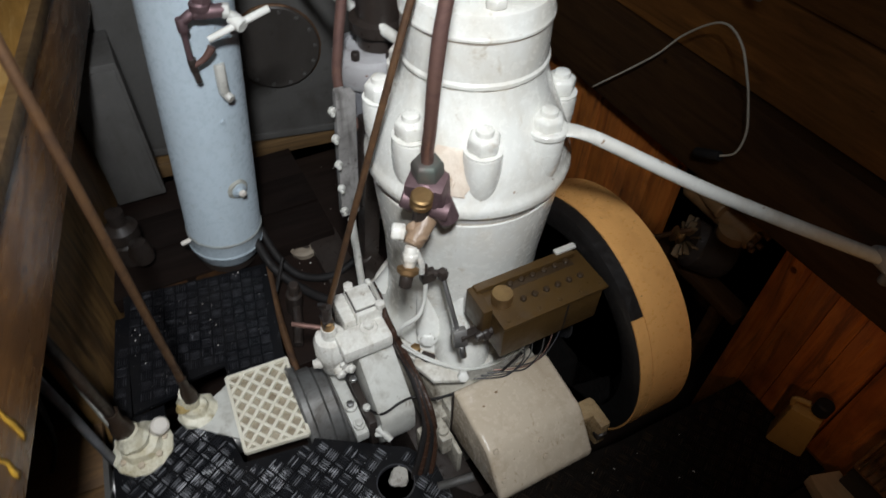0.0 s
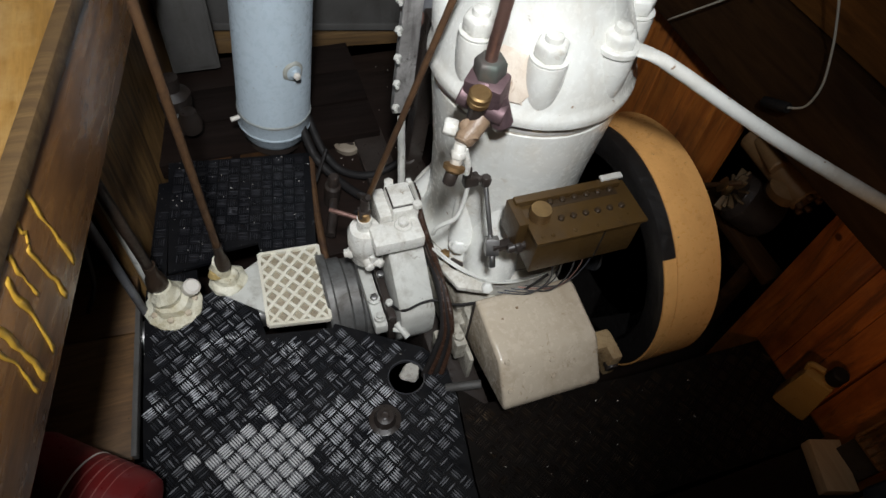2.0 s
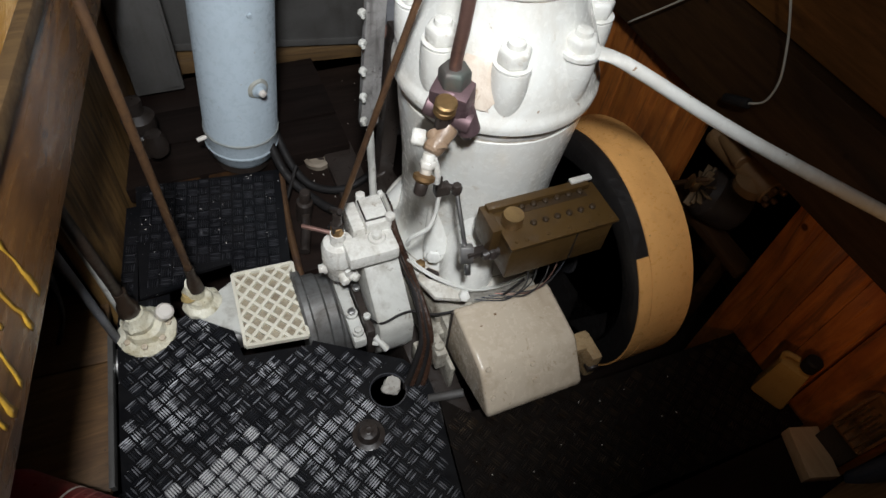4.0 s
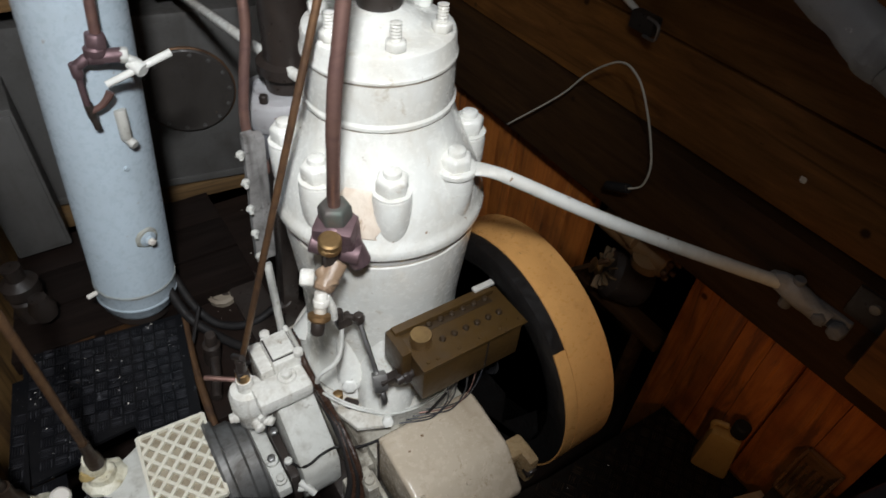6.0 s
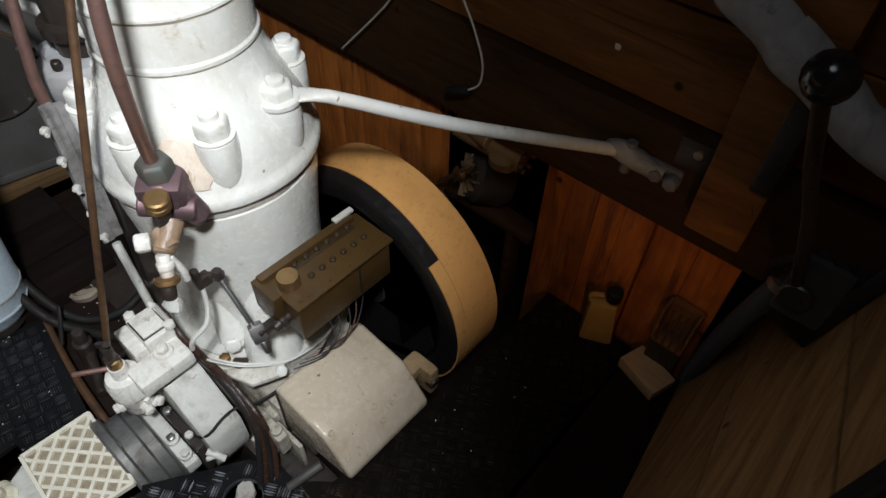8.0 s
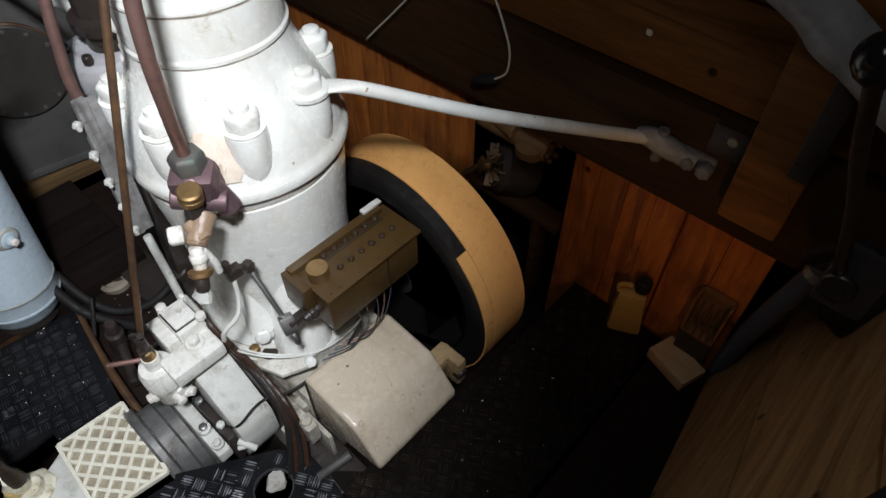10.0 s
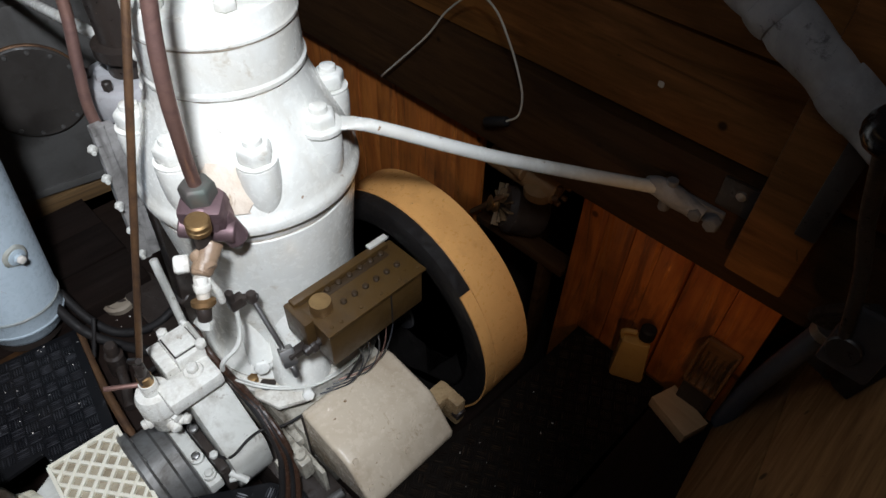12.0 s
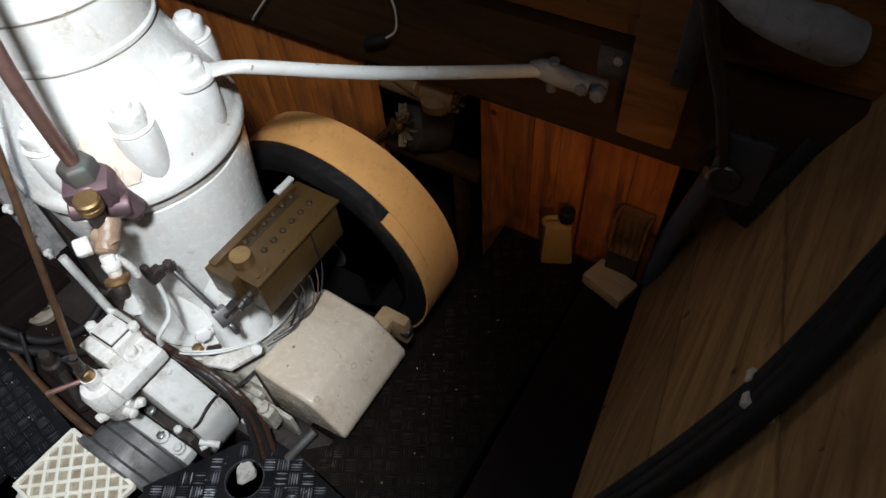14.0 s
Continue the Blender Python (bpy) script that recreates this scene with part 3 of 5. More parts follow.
part("foot_plate", prism([(-0.168, -0.125), (-0.150, -0.178), (-0.09, -0.205), (-0.075, -0.165), (-0.13, -0.08)], 0.146, 0.1585, 0.004), SOILED, engine, "cream foot plate with a dark disc for its hole")
# Raised dark disc stands in for the shade inside the hole.
part("lug_hole", lathe([(0.014, 0), (0.0155, 0.0015), (0.012, 0.002), (0.0, 0.002)], 20, pose(-0.134, -0.122, 0.1575)), OILY, engine)
part("foot_nut", hexagon(0.011, 0.014, pose(-0.150, -0.098, 0.158, 0, 0, 10)), BRASS, engine, "brass-stained foot nut")
for ang in (-205, -20, 40):
    lug(ang, 0.168, 0.185)
part("casting_boss", tube([(-0.032, -0.098, 0.37), (-0.044, -0.105, 0.31), (-0.054, -0.117, 0.24), (-0.062, -0.130, 0.185), (-0.065, -0.136, 0.150)], 0.054, 32, 8, lambda t: 0.60 + 0.45 * math.sin(t * 1.57)), WHITE, engine, "smooth white casting swelling above the base")
part("boss_nut", hexagon(0.012, 0.016, pose(-0.092, -0.192, 0.160, 55, 0, -25)), WHITE, engine)

# crankcase door
door = part("crankcase_door", bmesh.new(), CREAMBOX, engine, "cream-white crankcase door with rounded edges")
prof = [(-0.215, 0.160), (-0.235, 0.166), (-0.345, 0.152), (-0.356, 0.145), (-0.412, 0.078), (-0.412, 0.058), (-0.25, 0.012), (-0.215, 0.012)]
bm = bmesh.new()
va = [bm.verts.new((-0.128, y, z)) for y, z in prof]
vb = [bm.verts.new((0.082, y, z)) for y, z in prof]
for k in range(len(prof)):
    bm.faces.new((va[k], va[(k + 1) % len(prof)], vb[(k + 1) % len(prof)], vb[k]))
bm.faces.new(va)
bm.faces.new(vb)
bmesh.ops.recalc_face_normals(bm, faces=bm.faces)
bevel(bm, 0.009, 3)
for f in bm.faces:
    f.smooth = True
bm.to_mesh(door.data)
bm.free()
# Dark strip added to draw the seam between door and frame.
part("gasket", box(-0.1315, 0.0855, -0.2245, -0.2205, 0.008, 0.156, 0.001), OILY, engine, "dark strip added as the seam round the door")
part("door_frame", box(-0.136, 0.090, -0.2215, -0.185, 0.0, 0.098, 0.008), GRIMY, engine)
for x, y, z in ((-0.112, -0.354, 0.148), (-0.112, -0.392, 0.101), (-0.02, -0.366, 0.133), (-0.02, -0.388, 0.106)):
    part("rivet", lathe([(0.006, 0), (0.0055, 0.004), (0, 0.006)], 12, pose(x, y, z, 50, 0, 0)), CREAMBOX, door)
part("fixing_lug", join(box(0.082, 0.136, -0.362, -0.322, 0.070, 0.105, 0.008), box(0.112, 0.138, -0.39, -0.325, 0.025, 0.104, 0.008)), painted("oil_tanned_paint", (0.40, 0.28, 0.15), (0.13, 0.07, 0.03), (0.55, 0.48, 0.38), 0.25, 0.8, 0.4, 1.6), engine, "dirty white lug beside the crankcase door")
part("lug_bolt", rod((0.124, -0.393, 0.060), (0.124, -0.376, 0.063), 0.014), OILY, engine)
part("base_rail", join(box(-0.176, -0.152, -0.27, 0.16, 0.03, 0.088, 0.006), box(-0.150, -0.140, -0.29, -0.2, -0.04, 0.05, 0.004), box(-0.20, -0.15, -0.235, -0.20, -0.02, 0.045, 0.006), rod((-0.164, -0.25, 0.088), (-0.164, -0.25, 0.098), 0.011)), GRIMY, engine, "grimy white engine bearer")
part("bearer", box(-0.205, -0.12, -0.36, 0.5, -0.28, -0.03, 0.008), OILY, engine, "oily black engine bed")
part("bed_bolt", rod((-0.205, -0.312, 0.0), (-0.135, -0.330, 0.015), 0.009), GREY, engine)
bm = bmesh.new()
rows = []
for i in range(11):
    z = 0.584 + 0.0085 * i
    r = 0.1710 - 0.0310 * (i / 10) ** 1.35
    row = []
    for k in range(13):
        edge = 9.0 * noise.noise(Vector((i * 0.55, 3.3 if k < 6 else 8.7, 0.4))) * (abs(k - 6) / 6)
        a = radians(-143 + k * (2.35 - 0.05 * i) + edge)
        lift = 0.0026 if 0 < i < 10 and 0 < k < 12 else -0.004
        row.append(bm.verts.new(((r + lift) * math.cos(a), (r + lift) * math.sin(a), z)))
    rows.append(row)
for p_, q_ in zip(rows, rows[1:]):
    for k in range(12):
        bm.faces.new((p_[k], p_[k + 1], q_[k + 1], q_[k]))
bmesh.ops.recalc_face_normals(bm, faces=bm.faces)
part("heat_patch", bm, painted("scorched_paint", (0.70, 0.61, 0.51), (0.45, 0.32, 0.22), (0.3, 0.2, 0.14), 0.45, 0.8, 0.4, 1.6), engine, "heat-browned paint patch on the flange")
SEAMDIRT = painted("brown_seam_dirt", (0.42, 0.36, 0.28), (0.07, 0.045, 0.03), (0.6, 0.58, 0.52), 0.6, 1.0, 0.2, 1.6)
for r, z in ((0.1134, 0.7395), (0.1125, 0.8105), (0.1650, 0.5275), (0.1675, 0.5465), (0.1725, 0.1595)):
    part("joint_line", rough_up(lathe([(r - 0.004, z - 0.0016), (r, z - 0.0008), (r, z + 0.0008), (r - 0.004, z + 0.0016)], 120), 0.0011, 45), SEAMDIRT, engine, "brown dirt in the casting joint")
part("shaft", rod((-1.2, 0, -0.05), (0.60, 0, -0.05), 0.035, 20), STEEL, engine)

# injector valve, with its copper pipe
inj = thing("injector_valve", "purple-brown heat-stained bronze injector valve on the flange", "valve")
V = Vector((-0.134, -0.127, 0.616))
A = Vector((-0.70, -0.714, 0.0))
S = Vector((0.714, -0.70, 0.0))
part("body", rough_up(join(box(-0.03, 0.03, -0.022, 0.022, -0.035, 0.028, 0.008, pose(*V, 12, 0, -44)), rod(V + S * 0.0 - A * 0.03, V + A * 0.022, 0.026), rod(V - Vector((0, 0, 0.005)) + S * 0.015, V - Vector((0, 0, 0.05)) + S * 0.035, 0.017)), 0.0015, 30), PURPLE, inj)
part("union_nut", hexagon(0.0245, 0.036, along(V + Vector((0.002, 0.004, 0.016)), V + Vector((0.0, 0.004, 0.06)))), metal("greenish_bronze", (0.17, 0.14, 0.13), (0.10, 0.14, 0.12), 0.45, 0.8, 0.7), inj, "dull bronze hexagon union nut")
part("side_screw", hexagon(0.011, 0.022, along(V + S * 0.028 - Vector((0, 0, 0.04)), V + S * 0.030 - Vector((0, 0, 0.062)))), STEEL, inj)
part("clamp_ear", rod(V + A * 0.012 - S * 0.036 + Vector((0, 0, -0.012)), V + A * 0.006 + S * 0.036 + Vector((0, 0, -0.028)), 0.017), PURPLE, inj)
test_cock = thing("test_cock", "paint-smeared worn brass test cock below the injector", "valve")
SMEAR = painted("paint_smeared_brass", (0.27, 0.185, 0.12), (0.10, 0.06, 0.04), (0.62, 0.58, 0.5), 0.35, 0.7, 0.4, 2.4)
Q = V + Vector((-0.026, -0.030, -0.012))
part("cap", lathe([(0.014, 0), (0.0165, 0.002), (0.0165, 0.010), (0.0155, 0.011), (0.0165, 0.012), (0.0165, 0.020), (0.014, 0.0225), (0, 0.023)], 28, pose(*(Q + Vector((0.002, 0.004, 0.014))), 10, 0, 0)), BRASS, test_cock)
part("stem", rod(Q + Vector((0.002, 0.004, 0.014)), Q + Vector((-0.001, 0, -0.02)), 0.012), OILY, test_cock)
part("body", rough_up(join(rod(Q + Vector((0.012, 0.0, -0.012)), Q + Vector((-0.022, -0.018, -0.034)), 0.0155), rod(Q + Vector((-0.012, 0.004, -0.018)), Q + Vector((-0.012, -0.026, -0.030)), 0.012), hexagon(0.015, 0.012, along(Q + Vector((-0.016, -0.014, -0.03)), Q + Vector((-0.026, -0.021, -0.037))))), 0.0012, 50), SMEAR, test_cock, "tan cock body smeared with paint")
part("white_nut", hexagon(0.0135, 0.020, along(Q + Vector((-0.028, -0.004, -0.022)), Q + Vector((-0.040, 0.002, -0.020)))), PUMPWHITE, test_cock, "white painted nut")
part("spout", join(rod(Q + Vector((-0.026, -0.020, -0.036)), Q + Vector((-0.034, -0.030, -0.066)), 0.0095), hexagon(0.0125, 0.012, along(Q + Vector((-0.029, -0.024, -0.046)), Q + Vector((-0.034, -0.030, -0.066))))), PUMPWHITE, test_cock, "white spattered spout")
part("knob", lathe([(0.009, 0), (0.0165, 0.002), (0.0165, 0.008), (0.012, 0.012), (0.0, 0.013)], 24, along(Q + Vector((-0.036, -0.032, -0.064)), Q + Vector((-0.044, -0.041, -0.084)))), BRASS, test_cock)
part("drip_end", rod(Q + Vector((-0.040, -0.036, -0.074)), Q + Vector((-0.046, -0.040, -0.094)), 0.010), OILY, test_cock)
part("drain", tube([Q + Vector((-0.02, -0.022, -0.045)), Q + Vector((-0.012, -0.024, -0.075)), Q + Vector((-0.010, -0.022, -0.10))], 0.0055, 10), PUMPWHITE, test_cock)

copper = thing("copper_pipe", "dull brown copper fuel pipe rising from the injector", "pipe", m=pose(0.009, 0.008, -0.016))
part("pipe", tube([(-0.143, -0.132, 0.68), (-0.146, -0.139, 0.71), (-0.152, -0.158, 0.76), (-0.154, -0.170, 0.83), (-0.148, -0.172, 0.895), (-0.136, -0.170, 0.96), (-0.120, -0.160, 1.04), (-0.10, -0.14, 1.14), (-0.08, -0.10, 1.26), (-0.06, 0.05, 1.36), (-0.05, 0.3, 1.40)], 0.0088, 18, 8, None, 0.05), COPPER, copper)

# lubricator
lub = thing("lubricator", "olive-brown brass mechanical lubricator box beside the cylinder", "lubricator", m=pose(-0.013, -0.010, -0.007))
LX0, LX1, LY0, LY1, LZ0, LZ1 = -0.046, 0.156, -0.252, -0.163, 0.315, 0.398
part("tank", box(LX0, LX1, LY0, LY1, LZ0, LZ1, 0.003), OLDBRASS, lub)
lid = part("lid", box(LX0 - 0.004, LX1 + 0.006, LY0 - 0.005, LY1 + 0.003, LZ1, LZ1 + 0.006, 0.002), OLDBRASS, lub)
part("side_rail", box(LX0 - 0.01, LX1 - 0.01, LY1 - 0.012, LY1 + 0.004, LZ1 + 0.006, LZ1 + 0.018, 0.002), OLDBRASS, lub)
part("rail_end", box(LX1 - 0.045, LX1 - 0.002, LY1 - 0.004, LY1 + 0.008, LZ1 + 0.018, LZ1 + 0.024, 0.002), LGREY, lub, "pale strip on the rail")
part("filler_cap", lathe([(0.017, 0), (0.0185, 0.003), (0.0185, 0.02), (0.0175, 0.023), (0.0, 0.023)], 32, pose(LX0 + 0.022, LY0 + 0.048, LZ1 + 0.006)), BRASS, lub, "round brass filler cap")
screw = lathe([(0.0058, 0), (0.0058, 0.004), (0.004, 0.0065), (0, 0.007)], 12)
tiny = lathe([(0.0035, 0), (0.003, 0.002), (0, 0.003)], 10)
# Brass darkened in colour for the shade of the lid's recesses.
DARKBRASS = painted("recess_shade_brass", (0.035, 0.021, 0.010), (0.016, 0.010, 0.006), (0.10, 0.06, 0.025), 0.4, 0.5, 0.1)
first = part("feed_screw", screw, DARKBRASS, lub, "feed screw, the shade of its recess put into its dark colour")
first.location = (LX0 + 0.058, LY0 + 0.036, LZ1 + 0.006)
for row, (yy, n0, n1) in enumerate(((0.036, 1, 6), (0.074, 0, 6))):
    for k in range(n0, n1):
        o = new("feed_screw", first.data)
        o.parent = lub
        o.location = (LX0 + 0.058 + 0.0235 * k - 0.004 * row, LY0 + yy, LZ1 + 0.006)
rv = part("rivet", tiny, OLDBRASS, lub)
rv.location = (LX0 + 0.012, LY0 + 0.008, LZ1 + 0.006)
for k in range(5):
    o = new("rivet", rv.data)
    o.parent = lub
    o.location = (LX0 + 0.03 + 0.042 * k, LY0 + 0.007, LZ1 + 0.006)
part("end_plate", box(LX0 - 0.02, LX0 - 0.002, LY0 + 0.035, LY1 + 0.006, LZ0 + 0.03, LZ1 + 0.012, 0.003), OLDBRASS, lub)
part("drive_shaft", join(rod((LX0 - 0.03, -0.215, 0.347), (LX0 + 0.01, -0.215, 0.352), 0.009), hexagon(0.014, 0.012, along((LX0 - 0.018, -0.215, 0.348), (LX0, -0.215, 0.35)))), OILY, lub)
part("seam", box(LX0 + 0.128, LX0 + 0.131, LY0 - 0.0012, LY0 + 0.002, LZ0 + 0.004, LZ1, 0.0004), BLUEBLACK, lub, "dark joint in the tank side")
# Raised dark strip stands in for the shade in the lid's slot.
part("trough", box(LX0 + 0.03, LX1 - 0.02, LY1 - 0.026, LY1 - 0.0125, LZ1 + 0.0055, LZ1 + 0.0068, 0.0005), DARKBRASS, lub, "raised dark strip for the shaded slot along the rail")
part("bracket", box(-0.03, 0.13, -0.17, -0.14, 0.30, 0.33, 0.004), WHITE, lub, "white painted bracket on the cylinder")
for k in range(5):
    x = LX0 + 0.062 + 0.021 * k
    dy = 0.004 * math.sin(2.1 * k)
    part("oil_pipe", tube([(x, -0.222, 0.318), (x + 0.004, -0.232 + dy, 0.285), (x + 0.006 - 0.004 * k, -0.236 + dy, 0.240), (x - 0.016 - 0.003 * k, -0.230 + dy, 0.196), (x - 0.038 - 0.005 * k, -0.212, 0.172), (x - 0.07 - 0.006 * k, -0.193, 0.164)], 0.0014, 6), COPPER if k == 3 else DARKSTEEL, lub)

# linkage that drives the lubricator
link = thing("lubricator_linkage", "small dark steel linkage rod on the cylinder", "linkage", m=pose(-0.009, 0.0, -0.006))
part("rod", rod((-0.108, -0.150, 0.445), (-0.103, -0.212, 0.338), 0.0042), STEEL, link)
part("upper_joint", join(hexagon(0.009, 0.02, pose(-0.108, -0.150, 0.438)), rod((-0.125, -0.135, 0.447), (-0.1, -0.155, 0.447), 0.006)), OILY, link)
part("lower_joint", join(box(-0.012, 0.012, -0.01, 0.01, -0.016, 0.016, 0.003, pose(-0.103, -0.210, 0.343, -28, 0, -15)), rod((-0.103, -0.218, 0.325), (-0.103, -0.228, 0.305), 0.006)), STEEL, link)
part("arm", box(-0.105, -0.07, -0.222, -0.206, 0.336, 0.352, 0.003), OILY, link)
part("upper_lever", join(box(-0.142, -0.115, -0.145, -0.128, 0.430, 0.452, 0.004), hexagon(0.0075, 0.026, pose(-0.136, -0.137, 0.445))), OILY, link)
part("grey_rod", tube([(-0.134, -0.14, 0.43), (-0.142, -0.15, 0.395), (-0.158, -0.16, 0.375), (-0.185, -0.155, 0.355), (-0.19, -0.15, 0.33)], 0.004, 8), LGREY, link, "thin bent grey rod")

# brace rods from the studs to the bulkheads
LAGTAPE0 = painted("corroded_grey_paint", (0.34, 0.345, 0.36), (0.10, 0.09, 0.085), (0.05, 0.04, 0.035), 0.5, 0.7, 0.6, 1.5)
brace = thing("brace_rod", "white painted steel brace from cylinder stud to beam", "brace")
EYE = Vector((0.010, 0.007, -0.003)) + Vector((0.1455 * math.cos(radians(-67)), 0.1455 * math.sin(radians(-67)), 0.666))
END = Vector((0.487, -0.502, 0.522))
bar = tube([EYE, EYE + Vector((0.020, -0.014, 0.0)), EYE + Vector((0.045, -0.034, -0.003)), EYE + Vector((0.075, -0.062, -0.013)), EYE.lerp(END, 0.5), END], 0.0100, 20, 10, lambda t: 1.0 + 0.12 * t)
for v in bar.verts:
    d = v.co - EYE
    flat = max(0.0, min(1.0, 1.0 - (math.hypot(d.x, d.y) - 0.030) / 0.045))
    mid = -0.16 * max(0.0, math.hypot(d.x, d.y) - 0.05)
    v.co.z = EYE.z + mid + (d.z - mid) * (1 - 0.55 * flat)
    side = Vector((0.62, 0.78, 0.0))
    v.co += side * side.dot(Vector((d.x, d.y, 0)) - Vector((0.78, -0.62, 0)) * Vector((0.78, -0.62, 0)).dot(d)) * 0.75 * flat
part("bar", bar, WHITE, brace)
part("eye", lathe([(0.015, -0.006), (0.031, -0.006), (0.033, -0.004), (0.033, 0.003), (0.031, 0.005), (0.015, 0.005), (0.015, -0.006)], 36, Matrix.Translation(EYE)), WHITE, brace)
part("clevis", rough_up(tube([(0.462, -0.471, 0.533), (0.478, -0.495, 0.525), (0.485, -0.528, 0.515), (0.488, -0.570, 0.508)], 0.0165, 14, 6, lambda t: 0.8 + 0.35 * math.sin(3.1 * t)), 0.002, 40), LAGTAPE0, brace, "grey corroded clevis")
part("pin", rod((0.482, -0.505, 0.485), (0.482, -0.505, 0.548), 0.010), LAGGING, brace)
part("end_plate", join(box(0.490, 0.502, -0.600, -0.48, 0.493, 0.527, 0.006), hexagon(0.014, 0.02, pose(0.488, -0.590, 0.51, 0, -90, 0)), hexagon(0.012, 0.018, pose(0.488, -0.560, 0.51, 0, -90, 0))), LAGGING, brace)
plate_on_beam = thing("steel_plate", "small dark steel plate bolted to the beam", "plate")
part("plate", box(0.494, 0.501, -0.652, -0.575, 0.535, 0.592, 0.004), OILY, plate_on_beam)
part("bolt", lathe([(0.009, 0), (0.008, 0.004), (0, 0.006)], 14, pose(0.494, -0.610, 0.572, 0, -90, 0)), STEEL, plate_on_beam)
brace2 = thing("brace_rod", "white painted steel brace running to the back bulkhead", "brace")
part("bar", rod((-0.025, 0.145, 0.672), (-0.092, 0.90, 0.602), 0.0105, 14), WHITE, brace2)
part("foot", join(box(-0.125, -0.065, 0.90, 0.93, 0.575, 0.622, 0.005), hexagon(0.011, 0.014, pose(-0.108, 0.90, 0.598, 90, 0, 0))), WHITE, brace2)

# ---- flywheel ----
fw = thing("flywheel", "cream-orange painted flywheel with dark web, in a floor slot", "flywheel")
FX, FY, FZ, FR, FWD = 0.211, -0.097, 0.081, 0.283, 0.130
FM = pose(FX, FY, FZ, 0, 90, 0)
part("rim", lathe([(0.225, 0.004), (0.232, 0.0), (FR - 0.012, 0.0), (FR - 0.004, 0.004), (FR - 0.003, 0.03), (FR - 0.003, FWD - 0.003), (FR - 0.006, FWD), (0.225, FWD), (0.22, FWD - 0.006), (0.22, 0.01), (0.225, 0.004)], 96, FM), BLUEBLACK, fw, "unpainted blue-black rim edge")


def arc_band(r0, r1, x0, x1, a0, a1, n=90):
    """A painted band on the rim between two angles, seen along the shaft."""
    bm = bmesh.new()
    rows = []
    for k in range(n + 1):
        a = radians(a0 + (a1 - a0) * k / n)
        c, s = math.cos(a), math.sin(a)
        rows.append([bm.verts.new((FX + x, FY + r * c, FZ + r * s)) for x, r in ((x0, r0), (x0, r1), (x1, r1), (x1, r0))])
    closed = abs(a1 - a0) >= 360
    for p, q in zip(rows, rows[1:]):
        for k in range(4):
            bm.faces.new((p[k], p[(k + 1) % 4], q[(k + 1) % 4], q[k]))
    if not closed:
        bm.faces.new(rows[0])
        bm.faces.new(rows[-1])
    else:
        bmesh.ops.remove_doubles(bm, verts=bm.verts, dist=1e-5)
    bmesh.ops.recalc_face_normals(bm, faces=bm.faces)
    return bm


part("painted_band", arc_band(FR - 0.004, FR, 0.031, FWD - 0.001, 0, 360, 120), CREAM, fw, "cream-orange band")
part("painted_edge", arc_band(FR - 0.004, FR - 0.0003, 0.002, 0.0300, 134, 290, 60), CREAM, fw, "cream-orange band over the whole rim width")
part("web", lathe([(0.0, 0.03), (0.05, 0.02), (0.055, 0.045), (0.12, 0.05), (0.22, 0.045), (0.22, 0.075), (0.0, 0.08)], 64, FM), BLUEBLACK, fw)
part("hub", lathe([(0.0, 0.0), (0.06, 0.0), (0.066, 0.008), (0.066, 0.05), (0.0, 0.05)], 40, FM), DARKSTEEL, fw)
part("ring", lathe([(0.185, 0.035), (0.19, 0.03), (0.205, 0.03), (0.21, 0.035), (0.21, 0.05), (0.185, 0.05), (0.185, 0.035)], 64, FM), BLUEBLACK, fw)
structure("bilge_frame", box(0.18, 0.47, 0.25, 0.3, -0.28, -0.02, 0.004), BEAM_Y, "dark oily timber behind the flywheel", "floor")

# ---- reversing gear pump and coupling ----
pump = thing("pump", "white enamelled bilge pump housing with bolted cover", "pump")
px0, px1 = -0.256, -0.182
bm = bmesh.new()
prof = [(0.055, -0.05), (0.055, 0.17), (0.035, 0.20), (-0.05, 0.20), (-0.06, 0.193), (-0.172, 0.098), (-0.178, 0.085), (-0.178, 0.02), (-0.15, -0.05)]
va = [bm.verts.new((px0, y, z)) for y, z in prof]
vb = [bm.verts.new((px1, y, z)) for y, z in prof]
for k in range(len(prof)):
    bm.faces.new((va[k], va[(k + 1) % len(prof)], vb[(k + 1) % len(prof)], vb[k]))
bm.faces.new(va)
bm.faces.new(vb)
bmesh.ops.recalc_face_normals(bm, faces=bm.faces)
bevel(bm, 0.005, 2)
part("housing", bm, LGREY, pump, "light grey-white sloping housing")
part("cover", join(box(-0.238, -0.184, -0.038, 0.036, 0.20, 0.262, 0.006), box(-0.262, -0.236, -0.03, 0.045, 0.16, 0.245, 0.005)), PUMPWHITE, pump)
part("cover_plate", box(-0.234, -0.190, -0.026, 0.026, 0.2625, 0.2675, 0.0015), PUMPWHITE, pump)
# Solid dark strip in place of the shaded gap under the plate.
part("cover_gap", box(-0.2365, -0.1875, -0.0285, 0.0285, 0.2618, 0.2632, 0), OILY, pump, "dark strip standing in for the shade under the cover")
for y in (-0.031, 0.029):
    part("hinge", rod((-0.186, y - 0.006, 0.266), (-0.186, y + 0.006, 0.266), 0.006), PUMPWHITE, pump)
part("hinge_pin", rod((-0.184, -0.035, 0.263), (-0.181, 0.03, 0.263), 0.004), LGREY, pump)
part("arm", join(box(-0.288, -0.186, -0.092, -0.036, 0.204, 0.238, 0.008), lathe([(0.018, 0.20), (0.018, 0.240), (0.016, 0.243), (0, 0.243)], 24, pose(-0.222, -0.054, 0))), PUMPWHITE, pump)
